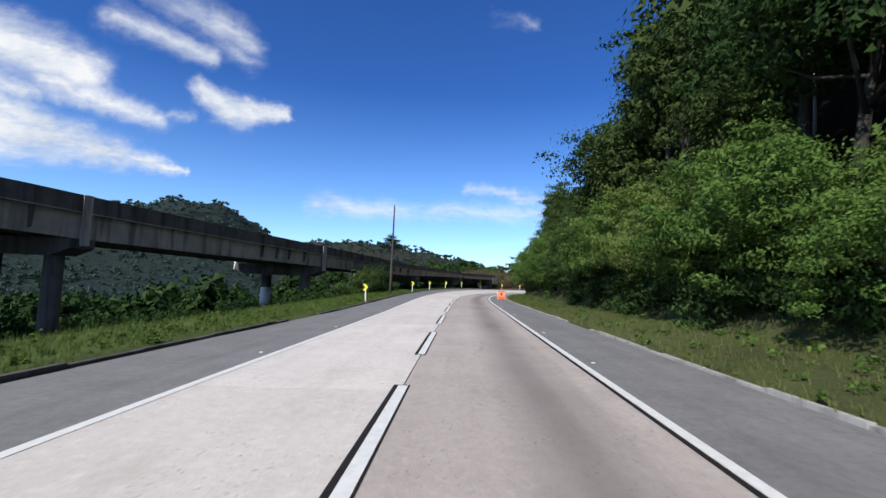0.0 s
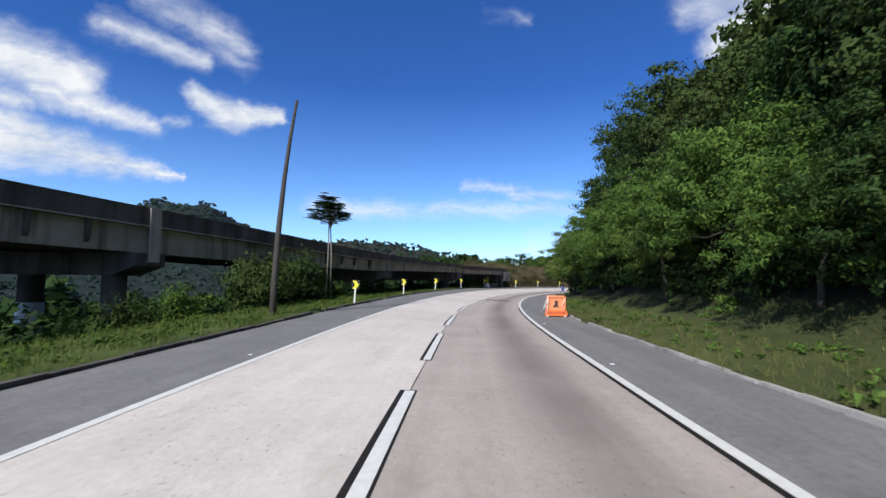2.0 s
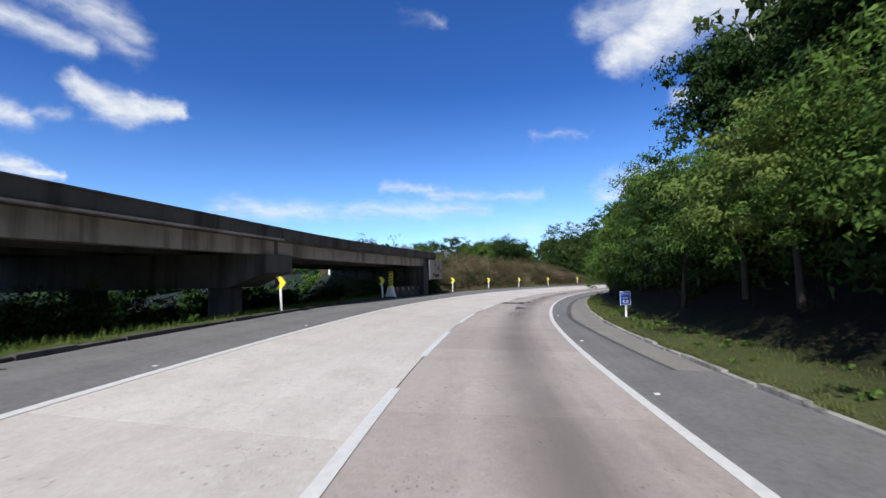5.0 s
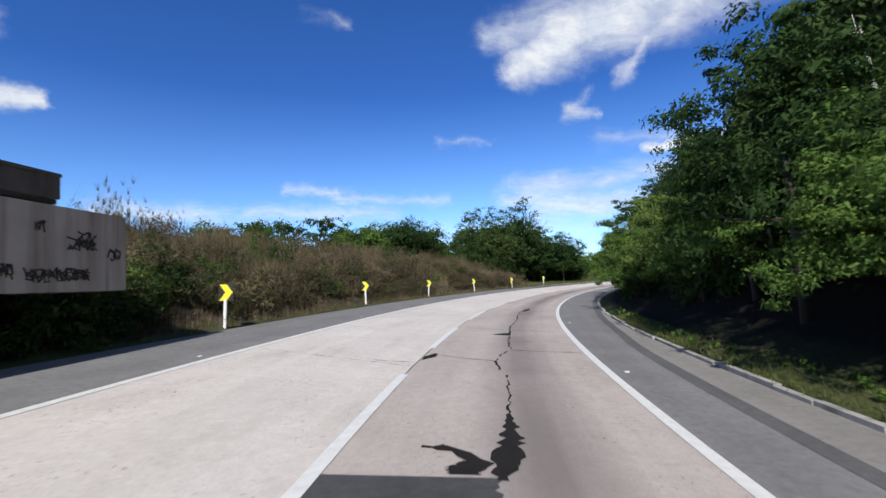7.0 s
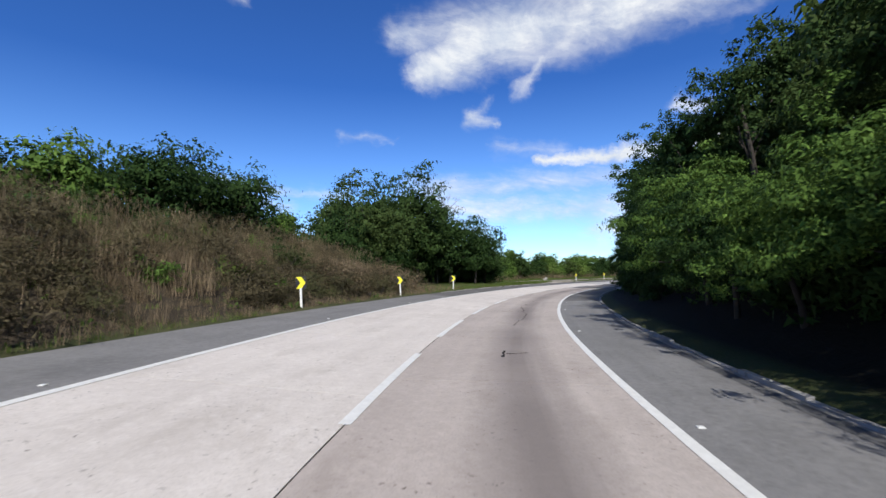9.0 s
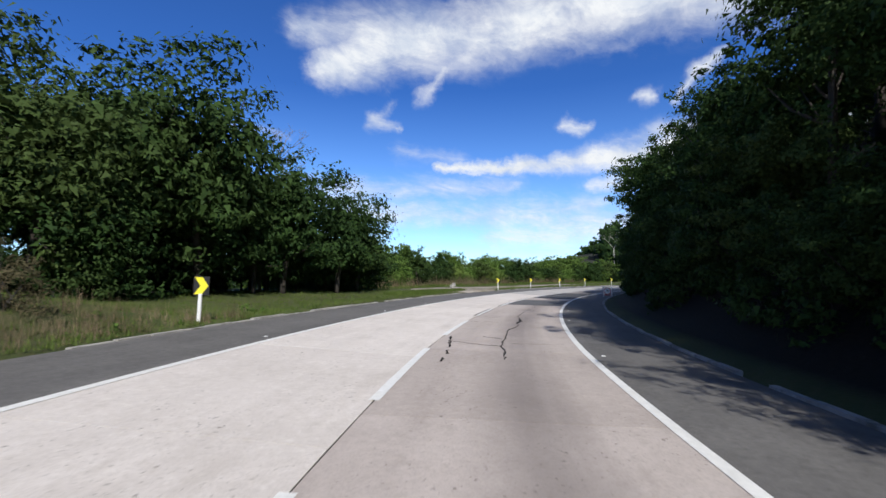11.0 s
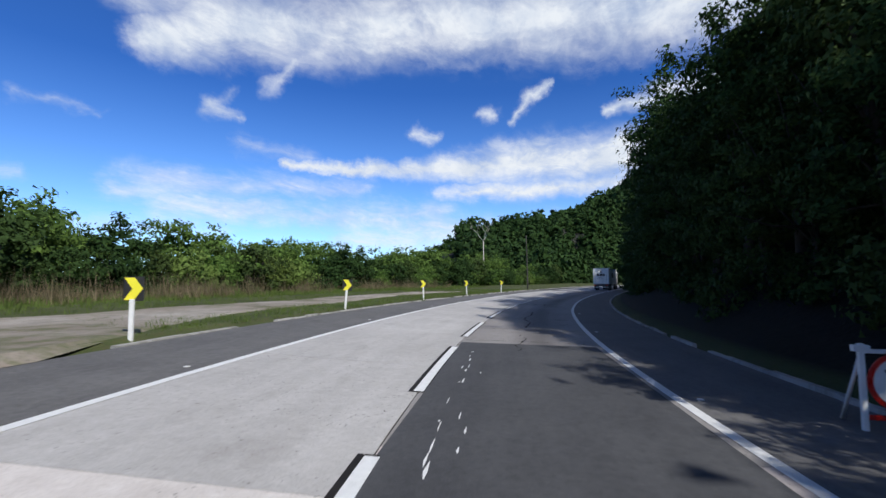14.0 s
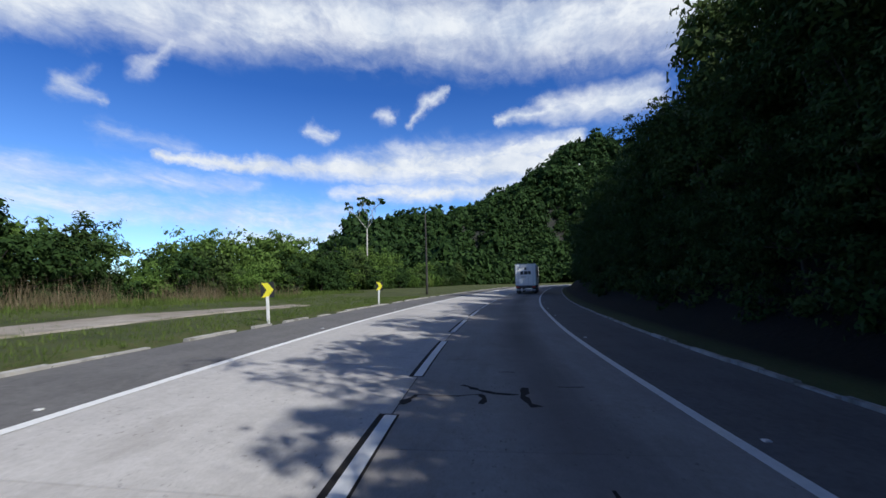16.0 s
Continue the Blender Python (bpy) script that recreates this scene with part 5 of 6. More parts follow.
for off, n in ((outer, "left_edge_line"), (lambda v: inner(v), "right_edge_line")):
    strip(n, S0, S1, off(-0.075), off(0.075), 0.010, M_PAINT, road, 1.5, 0.0, "solid white painted edge line")
strip("line_border", S0, 60, inner(-0.16), inner(-0.083), 0.008, M_TAR, road, 1.5, 0.0, "thin black band beside the edge line")
# far ends of the painted dashes: the spacing drifts along the road
DASH_ENDS = [float(x) for a, b, n in ((-23.4, 7.1, 4), (7.1, 30.1, 3), (30.1, 51.7, 3), (51.7, 59.5, 1), (59.5, 111.6, 7), (111.6, 126.8, 2), (126.8, 140.2, 2), (140.2, 169.1, 4), (169.1, 183.5, 2), (183.5, 198.1, 2), (198.1, 212.3, 2), (212.3, 219.0, 1), (219.0, 232.6, 2), (232.6, 405.1, 25)) for x in np.linspace(a, b, n, endpoint=False)]
for e in DASH_ENDS:
    n = 4.6
    strip("lane_dash", e - n, e, fixed(-0.075), fixed(0.075), 0.012, M_PAINT, road, 1.2)
    if e < 60 or e > 183:
        strip("dash_border", e - n - 0.05, e + 0.05, fixed(-0.15), fixed(0.105), 0.008, M_TAR, road, 1.2)


def flat_shape(name, pts, dz, material, parent, label=""):
    """A thin flat patch on the carriageway from (s, offset from the lane joint) corners, as a strip of left and right edges."""
    v, uv = [], []
    for s, a, b in pts:
        for d in (a, b):
            x, y = xy(s, centre(s) + d)
            v.append((float(x), float(y), float(road_z(s, centre(s) + d)) + dz))
            uv.append((d, s))
    f = [(2 * i, 2 * i + 1, 2 * i + 3, 2 * i + 2) for i in range(len(pts) - 1)]
    ob = new(name, mesh_from(name, v, f, material, uv))
    ob.parent = parent
    return tagged(ob, label)


def crack(seed, points, width, gaps=0.12):
    """A jagged, broken crack through (s, offset from the lane joint) points."""
    r = random.Random(seed)
    line = []
    for (s0, d0), (s1, d1) in zip(points, points[1:]):
        n = max(2, int(math.hypot(s1 - s0, d1 - d0) / 0.13))
        for i in range(n):
            j = 0.035 if 0 < i else 0.0
            line.append((s0 + (s1 - s0) * i / n + r.uniform(-j, j), d0 + (d1 - d0) * i / n + r.uniform(-j, j)))
    line.append(points[-1])
    v, uv, f = [], [], []
    skip = 0
    for i, (s, d) in enumerate(line):
        a, b = line[max(0, i - 1)], line[min(len(line) - 1, i + 1)]
        ds, dd = b[0] - a[0], b[1] - a[1]
        k = math.hypot(ds, dd) + 1e-6
        w = 0.5 * width * r.choice((0.45, 0.6, 0.8, 1.0, 1.2, 1.5))
        for q in (-w, w):
            si, di = s - dd / k * q, d + ds / k * q
            x, y = xy(si, centre(si) + di)
            v.append((float(x), float(y), float(road_z(si, centre(si) + di)) + 0.0095))
            uv.append((di, si))
        skip = skip - 1 if skip else (r.randint(1, 3) if r.random() < gaps * 0.5 else 0)
        if i and not skip:
            f.append((2 * i - 2, 2 * i - 1, 2 * i + 1, 2 * i))
    ob = new("crack", mesh_from("crack", v, f, M_TAR, uv))
    ob.parent = road


def along(seed, s0, s1, off, wander):
    """Points of a crack that wanders along the lane."""
    r = random.Random(seed)
    pts, s, d = [], s0, off
    while s < s1:
        pts.append((s, d))
        s += r.uniform(0.5, 1.3)
        d += r.uniform(-wander, wander) + (off - d) * 0.4
    return pts


# the long crack through the bend, with its branches
crack(1, ((96.5, 1.7), (98.2, 1.78), (100.1, 1.73), (100.8, 1.73)), 0.022)
crack(2, ((103.0, 1.5), (104.4, 1.62), (105.8, 1.64)), 0.02)
crack(3, ((101.65, 2.15), (101.6, 2.65)), 0.018)
crack(4, ((107.6, 1.62), (109.0, 1.78), (110.36, 1.82), (111.1, 1.83), (111.9, 1.83)), 0.03)
crack(5, ((112.1, 1.68), (112.6, 1.62), (113.0, 1.61), (114.1, 1.78), (114.5, 1.9), (115.9, 1.86), (117.1, 1.85), (118.6, 1.83), (119.6, 1.8), (122, 1.95), (124.3, 1.84), (126.5, 1.86), (129, 1.95)), 0.04, 0.08)
crack(6, ((114.5, 1.91), (114.2, 2.6), (114.1, 3.53)), 0.026, 0.03)
crack(7, ((113.0, 1.61), (113.4, 0.8)), 0.026, 0.03)
crack(8, ((113.4, 0.8), (113.75, 0.25), (113.3, 0.06)), 0.016)
crack(9, ((113.2, -3.55), (112.8, -1.8), (112.4, -0.02)), 0.014, 0.2)
crack(10, ((112.75, -0.9), (112.77, -0.15)), 0.02)
crack(11, ((118.6, 1.83), (119.15, 0.34)), 0.02)
crack(12, ((118.6, 1.83), (118.1, 3.34)), 0.026)
crack(13, ((115.9, 1.87), (115.9, 2.47)), 0.02)
crack(14, ((124.5, 0.2), (124.3, 1.84), (124.6, 3.3)), 0.026)
crack(25, ((129.1, 1.87), (129.85, 1.62), (130.2, 0.75)), 0.04)
crack(15, ((133.0, 0.3), (133.2, 2.6)), 0.02)
crack(16, ((105.0, 1.7), (105.2, 2.4)), 0.015)
crack(17, ((167.5, 0.55), (169.1, 0.5), (170.5, 0.34), (171.6, 0.2)), 0.055, 0.08)
crack(18, ((170.5, 0.36), (170.4, 0.64), (170.0, 1.22), (169.9, 1.7)), 0.034, 0.06)
crack(19, ((168.0, 1.8), (169.1, 1.82), (169.9, 1.7), (171.1, 1.77), (173.7, 1.77), (174.9, 2.05), (176.0, 1.94)), 0.045, 0.05)
crack(20, ((170.4, 1.95), (170.6, 3.3)), 0.025)
crack(21, ((171.2, 1.75), (171.9, 0.9)), 0.05)
crack(22, ((217.5, 1.7), (218.6, 1.76), (219.7, 1.82), (221.3, 1.5), (222.2, 1.55), (223.8, 1.72), (226, 1.65)), 0.05, 0.04)
crack(23, ((218.9, 1.8), (218.9, 2.3), (219.2, 3.55)), 0.035)
crack(24, ((221.3, 1.6), (221.3, 3.4)), 0.025)
for i, (s0, s1, off, w) in enumerate(((178.4, 188.5, 1.85, 0.026), (211, 216, 1.65, 0.034), (10, 13, 1.3, 0.012), (44, 46.5, 1.1, 0.012), (229.8, 231.6, 2.1, 0.03), (146, 158, 1.9, 0.022))):
    crack(30 + i, along(30 + i, s0, s1, off, 0.22), w, 0.1)
for i, (s, a, b, w) in enumerate(((44.0, 0.2, 1.3, 0.02), (178.4, 0.4, 3.3, 0.022), (183.1, 0.1, 3.3, 0.03), (176, 0.2, 1.8, 0.04), (187.9, 0.2, 3.4, 0.025), (213.7, 0.1, 3.3, 0.04), (216.9, 0.2, 3.3, 0.03),
                                  (221.7, 0.2, 3.3, 0.024), (54, -3.4, -1.9, 0.018), (11.9, 0.2, 3.3, 0.01), (152, 0.2, 3.2, 0.024), (160, 0.3, 3.3, 0.024), (88, 0.2, 3.3, 0.014))):
    crack(50 + i, ((s, a), (s + 0.1, (a + b) / 2), (s - 0.05, b)), w, 0.08)


flat_shape("asphalt_patch", [(188.2, 0.03, 3.5), (193, 0.02, 3.5), (195.3, 0.05, 3.5)], 0.0088, M_SEAM, road, "dark asphalt repair patch")
flat_shape("asphalt_patch", [(199.0, 0.03, 3.5), (205, 0.02, 3.5), (213.2, 0.05, 3.5)], 0.0088, M_PATCH, road, "dark asphalt repair patch")
def ragged(name, s0, s1, a, b, seed, material, label, rough=0.06):
    """A patch with a torn edge between s0 and s1: a and b give its left and right edge at evenly spaced steps."""
    r = random.Random(seed)
    n = 26
    rows = []
    for i in range(n + 1):
        u = i / n * (len(a) - 1)
        k = min(int(u), len(a) - 2)
        x, y = a[k] + (a[k + 1] - a[k]) * (u - k), b[k] + (b[k + 1] - b[k]) * (u - k)
        j = rough if y - x > 0.1 else 0.01
        rows.append((s0 + (s1 - s0) * i / n, x + r.uniform(-j, j), max(y + r.uniform(-j, j), x + 0.01)))
    return flat_shape(name, rows, 0.0091, material, road, label)


ragged("tar_patch", 100.75, 103.1, (1.72, 1.6, 1.64, 1.57, 1.6, 1.5), (1.75, 1.93, 2.16, 2.07, 1.7, 1.52), 1, M_PATCH, "dark tar blob over a crack")
ragged("tar_patch", 106.0, 107.5, (0.03, 0.02, 0.03), (1.63, 1.62, 1.6), 2, M_PATCH, "dark asphalt repair patch", 0.04)
ragged("tar_patch", 107.45, 109.35, (1.6, 1.58, 1.66, 1.72, 1.75), (1.7, 1.84, 1.88, 1.86, 1.8), 12, M_TAR, "dark tar blob over a crack", 0.05)
ragged("tar_patch", 107.55, 107.85, (1.2, 1.15, 1.3), (1.45, 1.5, 1.42), 13, M_TAR, "small dark tar patch", 0.03)
crack(61, ((140.1, 1.78), (140.9, 1.8)), 0.06, 0.02)
crack(62, ((140.42, 1.72), (140.7, 2.3)), 0.05, 0.02)
crack(63, ((233.62, 0.15), (233.6, 0.6), (233.7, 1.1)), 0.05, 0.0)
crack(64, ((234.3, 0.8), (234.0, 1.05), (233.8, 1.3), (233.75, 1.65)), 0.1, 0.0)
crack(65, ((233.75, 1.08), (233.5, 1.15), (233.2, 1.1)), 0.09, 0.0)
crack(66, ((234.2, 1.78), (233.7, 1.7), (233.4, 1.74), (233.1, 1.84)), 0.13, 0.0)
crack(67, ((233.1, 0.05), (233.4, 0.1), (233.65, 0.16)), 0.12, 0.0)
crack(68, ((235.4, 1.4), (235.4, 1.7)), 0.06, 0.0)
crack(69, ((234.3, 2.3), (234.32, 2.7)), 0.04, 0.0)
crack(60, ((108.2, 0.86), (108.18, 1.05), (108.0, 1.3), (107.75, 1.55)), 0.11, 0.02)
ragged("tar_patch", 117.2, 117.75, (1.75, 1.3, 1.7), (1.86, 1.87, 1.84), 3, M_TAR, "small dark tar patch", 0.02)
ragged("tar_patch", 113.1, 113.9, (0.04, 0.02, 0.2), (0.1, 0.3, 0.28), 4, M_TAR, "small dark tar patch", 0.02)
ragged("tar_patch", 126.6, 128.7, (1.96, 1.95, 1.98, 2.05), (2.0, 2.14, 2.2, 2.1), 8, M_TAR, "wide dark sealed crack", 0.03)
ragged("tar_patch", 176.0, 178.6, (1.9, 1.98, 1.95, 1.9, 1.88), (1.98, 2.12, 2.06, 1.96, 1.91), 7, M_TAR, "wide dark sealed crack", 0.03)
ragged("dark_patch", 69.8, 71.6, (0.5, 0.4, 0.6), (2.3, 2.6, 2.4), 6, M_SEAM, "worn asphalt repair patch", 0.04)
strip("shoulder_band", 84, 150, lambda s: centre(s) + table(s, ((84, 4.8), (96, 4.3), (115, 4.75), (118, 5.0), (128, 5.4), (150, 5.6))), lambda s: centre(s) + table(s, ((84, 4.9), (96, 4.5), (115, 5.02), (118, 5.25), (128, 5.7), (150, 5.75))), 0.004, M_SEAM, road, 1.5, 0.0, "darker band along the shoulder")
strip("pale_shoulder", 84, 150, lambda s: centre(s) + table(s, ((84, 4.9), (96, 4.52), (115, 5.03), (118, 5.26), (128, 5.71), (150, 5.76))), lambda s: right_edge(s), 0.003, M_ASPHALT_PALE, road, 1.5, 0.0, "paler dusty outer shoulder")
def rubble_pile(place_s, place_l):
    """Broken kerb slabs heaped on the grass."""
    r = random.Random(77)
    heap = set_at(thing("rubble_pile", "small heap of broken grey concrete slabs on the grass", "rubble"), place_s, place_l, 0.03, 20)
    for x, y, z, sx, sy, sz, tilt, turn in ((0.0, 0.0, 0.14, 0.95, 0.5, 0.24, 4, 10), (0.12, 0.05, 0.39, 0.8, 0.42, 0.2, -6, -12), (0.3, 0.02, 0.6, 0.7, 0.4, 0.17, 5, 25), (-0.62, -0.15, 0.15, 0.4, 0.36, 0.28, 14, 50), (0.66, -0.2, 0.09, 0.36, 0.3, 0.18, -8, 70)):
        bm = bmesh.new()
        bmesh.ops.create_cube(bm, size=1.0, matrix=pose(x, y, z, tilt, tilt * 0.6, turn) @ Matrix.Diagonal((sx, sy, sz, 1)))
        bmesh.ops.bevel(bm, geom=bm.edges[:], offset=0.035, segments=1, affect="EDGES")
        for v in bm.verts:
            v.co += Vector((r.uniform(-0.02, 0.02), r.uniform(-0.02, 0.02), r.uniform(-0.015, 0.015)))
        part("slab", bm, M_KERB, heap)


rubble_pile(210.4, float(left_edge(210.4)) - 6.5)
r_fleck = random.Random(21)
for i in range(34):
    q = 199.5 + 13.0 * r_fleck.random()
    w, n, o = r_fleck.uniform(0.008, 0.03), r_fleck.uniform(0.05, 0.4), 0.52 + r_fleck.uniform(-0.06, 0.08) + (0.25 if i % 4 == 0 else 0.0)
    flat_shape("paint_fleck", [(q, o - w * 0.3, o), (q + n * 0.4, o - w, o + w * 0.4), (q + n, o - 0.003, o + 0.003)], 0.0105, M_PAINT, road)
for i, s in enumerate(range(-8, 300, 8)):
    for off in (float(lane_right(s)) + 0.32, float(lane_left(s)) - 0.35):
        x, y = xy(s + (i % 3), centre(s) + off)
        stud = part("road_stud", boxed(-0.04, -0.035, 0, 0.04, 0.035, 0.015, 0.004), M_WHITE, road, "small white road stud",
                    Matrix.Translation((float(x), float(y), float(road_z(s, centre(s) + off)))) @ pose(0, 0, 0, 0, 0, heading(s)))


def build_kerb(name, side, s0, s1, dz, wide, material, broken):
    edge = left_edge if side < 0 else right_edge
    k = thing(name, "low weathered concrete kerb", "kerb", kind="structure")
    s, r = s0, random.Random(s0)
    while s < s1:
        e = min(s + r.choice((0.9, 1.0, 1.1, 1.9)), s1)
        j = r.uniform(-0.03, 0.03)
        if r.random() < broken:
            s = e
            continue
        a = (lambda q: edge(q) - wide + j) if side < 0 else (lambda q: edge(q) + j)
        b = (lambda q: edge(q) + j) if side < 0 else (lambda q: edge(q) + wide + j)
        strip("kerb_stone", s, e - 0.02, a, b, dz + r.uniform(-0.03, 0.02), material, k, 1.2, 0.3)
        s = e
    return k


build_kerb("kerb_left", -1, -30, 103, 0.085, 0.14, M_VIADUCT, 0.06)
build_kerb("kerb_left_far", -1, 166, 198.5, 0.045, 0.12, M_KERB, 0.10)
build_kerb("kerb_left_end", -1, 209, 330, 0.05, 0.14, M_KERB, 0.14)
build_kerb("kerb_right", 1, -30, 330, 0.06, 0.12, M_KERB, 0.06)
def build_lay_by():
    """A bare dirt apron that follows the ground beside the far kerb."""
    s = np.arange(197, 253, 1.5)
    out = table(s, ((197, 2.0), (200, 6.0), (204, 9.0), (208, 9.0), (215, 7.2), (252, 5.6)))
    inn = table(s, ((197, 1.6), (199, 0.0), (208, 0.0), (211, 1.0), (216, 3.0), (252, 4.2)))
    share = (0.0, 0.03, 0.09, 0.2, 0.36, 0.54, 0.72, 0.88, 1.0)
    v, f, n = [], [], len(share)
    for a, b, c in zip(s, inn, out):
        for k in range(n):
            jag = 0.5 * float(bumps(np.array(a * 1.0), np.array(k * 3.0), 1.1)) * min(1.0, k * 0.25)
            open_side = k == 0 and b < 0.1
            l = float(left_edge(a)) + (0.04 if open_side else -(b + (c - b) * share[k]) - jag)
            x, y = xy(a, l)
            v.append((float(x), float(y), float(road_z(a, l)) + 0.008 if open_side else float(ground_z(a, l)) + 0.05 - (0.07 if k in (0, n - 1) else 0)))
    for i in range(len(s) - 1):
        for k in range(n - 1):
            f.append((i * n + k, i * n + k + 1, (i + 1) * n + k + 1, (i + 1) * n + k))
    return new("dirt_lay_by", mesh_from("dirt_lay_by", v, f, M_DIRT, [(p[0], p[1]) for p in v]))


d = build_lay_by()
tagged(d, "pale bare dirt lay-by beside the road", "dirt track", kind="structure")


# ---- chevron markers ----
def make_chevron():
    t = thing("chevron_marker", "yellow and black chevron sign on a white post", "road sign", "curve markers")
    part("post", boxed(-0.045, -0.03, -0.3, 0.045, 0.03, 0.80, 0.008), M_WHITE, t)
    part("board", boxed(-0.22, 0.032, 0.76, 0.22, 0.045, 1.28, 0.004), M_BLACK, t)
    pts = ((-0.20, 0.78), (0.02, 0.78), (0.20, 1.02), (0.02, 1.26), (-0.20, 1.26), (-0.02, 1.02))
    part("arrow", prism(pts, 0.020, 0.032), M_YELLOW, t)
    return t


def sign_pose(s, l, z=None, turn=0.0):
    x, y = xy(s, l)
    zz = float(ground_z(s, l)) if z is None else z
    return Matrix.Translation((float(x), float(y), zz)) @ pose(0, 0, 0, 0, 0, heading(s) + turn)


chevron = make_chevron()
for i, s in enumerate((32.8, 56.2, 68.2, 79.6, 90.8, 101.6, 116.0, 127.0, 136.9, 147.6, 159.0, 170.0, 209.6, 220.2, 231.0, 241.4, 253.5)):
    copy_thing(chevron, sign_pose(s, float(left_edge(s)) - (0.5 if 120 < s < 175 else 0.3), None, 8) @ pose(0, 0, 0, 0, (-3, 2, 0, 4, -2)[i % 5], 0))
drop(chevron)


# ---- lamp-less pole, signs, barrier ----
def build_pole(name, label, height, bend, radius, at):
    p = thing(name, label, "pole", at=at)
    pts = [(bend[0] * f ** 2, bend[1] * f ** 2, -0.6 + (height + 0.6) * f) for f in (0, 0.2, 0.4, 0.6, 0.8, 1.0)]
    part("shaft", tube(pts, [radius * (1 - 0.55 * i / 5) for i in range(6)], 12), M_POLE, p)
    return p


build_pole("bare_pole", "tall weathered slightly bent wooden pole on the verge", 10.4, (-0.35, 3.1), 0.15, Matrix.Translation((-5.5, 49.3, 0.0)))
build_pole("utility_pole", "thin weathered utility pole behind the verge", 8.6, (0.1, 0.1), 0.13, set_at(thing("marker", "x", "x"), 273.0, -8.2).matrix_world.copy())
drop(bpy.data.objects["marker"])


def build_work_sign(at):
    """A fabric panel that leans back over a stand; the skirt below it is fresher."""
    t = thing("roadworks_sign", "faded orange fabric roadworks sign leaning on a white stand", "road sign", at=at)
    lean = pose(0, 0, 0, -9, 0, 0)
    edge = [(-0.50 + 0.012 * math.sin(7 * z), z) for z in np.linspace(0.30, 1.04, 7)]
    edge = [(x + 0.075 * (z - 0.3) / 0.74, z) for x, z in edge]
    pts = edge + [(-x, z) for x, z in edge[::-1]]
    part("panel", prism(pts[::-1], -0.012, 0.012), M_ORANGE, t).matrix_local = lean
    part("skirt", prism([(-0.54, 0.05), (0.54, 0.05), (0.515, 0.31), (-0.515, 0.31)], -0.022, -0.013), M_SKIRT, t, "brighter orange skirt below the panel").matrix_local = lean
    for x in (-0.42, 0.42):
        part("stand_leg", tube([(x, 0.03, 0), (x, -0.11, 1.0)], [0.016, 0.016], 6), M_WHITE if x < 0 else M_ORANGE, t)
        part("rear_leg", tube([(x - 0.22, 0.5, 0.02), (x - 0.05, -0.12, 0.85)], [0.02, 0.02], 6), M_WHITE, t)
        part("foot", boxed(x - 0.05, -0.06, 0, x + 0.05, 0.06, 0.05, 0.01), M_WHITE, t)
    part("brace", tube([(-0.66, 0.46, 0.12), (-0.5, 0.1, 0.5), (-0.44, 0.0, 0.78)], [0.02, 0.02, 0.02], 6), M_WHITE, t)
    for x in (-0.29, -0.17, -0.05, 0.09, 0.21, 0.31):
        part("bar", boxed(x - 0.045, -0.024, 0.89, x + 0.045, -0.014, 0.95), M_BROWNRED, t).matrix_local = lean
    for x in (-0.36, -0.25, -0.13, 0.0, 0.12, 0.24, 0.35):
        part("bar", boxed(x - 0.042, -0.034, 0.16, x + 0.042, -0.024, 0.235), M_BROWNRED, t).matrix_local = lean
    emblem = [(-0.16, 0.47), (-0.03, 0.45), (0.0, 0.54), (0.06, 0.44), (0.12, 0.46), (0.07, 0.64), (0.12, 0.71), (0.03, 0.80), (-0.06, 0.75), (-0.05, 0.61)]
    part("emblem", prism(emblem, -0.024, -0.014), M_BLACK, t, "small black emblem").matrix_local = lean
    return t


def on_road(s, l, turn=0.0):
    x, y = xy(s, l)
    return Matrix.Translation((float(x), float(y), float(road_z(s, l)) + 0.004)) @ pose(0, 0, 0, 0, 0, heading(s) + turn)


build_work_sign(on_road(53.1, 3.8, 6))


def writing(parent, text, size, at, material, name="lettering"):
    cu = bpy.data.curves.new(name, "FONT")
    cu.body, cu.size, cu.extrude, cu.align_x, cu.align_y = text, size, 0.002, "CENTER", "CENTER"
    cu.materials.append(material)
    ob = new(name, cu)
    ob.parent = parent
    ob.matrix_local = at
    return ob


def build_blue_sign(at):
    t = thing("distance_sign", "small blue distance sign with white border on a post", "road sign", at=at)
    part("post", boxed(-0.05, -0.035, -0.3, 0.05, 0.035, 1.16, 0.01), M_WHITE, t).matrix_local = pose(0, 0.045, 0, 0, 2, 0)
    part("border", boxed(-0.235, -0.002, 0.56, 0.235, 0.006, 1.20, 0.003), M_WHITE, t)
    part("header", boxed(-0.215, -0.012, 1.055, 0.215, -0.003, 1.185, 0.003), M_BLUE, t)
    part("panel", boxed(-0.215, -0.012, 0.58, 0.215, -0.003, 1.04, 0.003), M_BLUE, t)
    for x0, x1, z0, z1 in ((-0.15, 0.15, 1.10, 1.135), (-0.10, -0.03, 0.86, 0.93), (0.0, 0.11, 0.86, 0.93), (-0.12, -0.02, 0.72, 0.79), (0.01, 0.13, 0.72, 0.79), (-0.10, 0.12, 0.65, 0.68)):
        part("bar", boxed(x0, -0.018, z0, x1, -0.013, z1), M_WHITE, t)
    return t


def off_road(s, l, turn=0.0):
    return sign_pose(s, l, None, turn)


build_blue_sign(off_road(94.9, 4.98, -12) @ Matrix.Scale(0.88, 4))


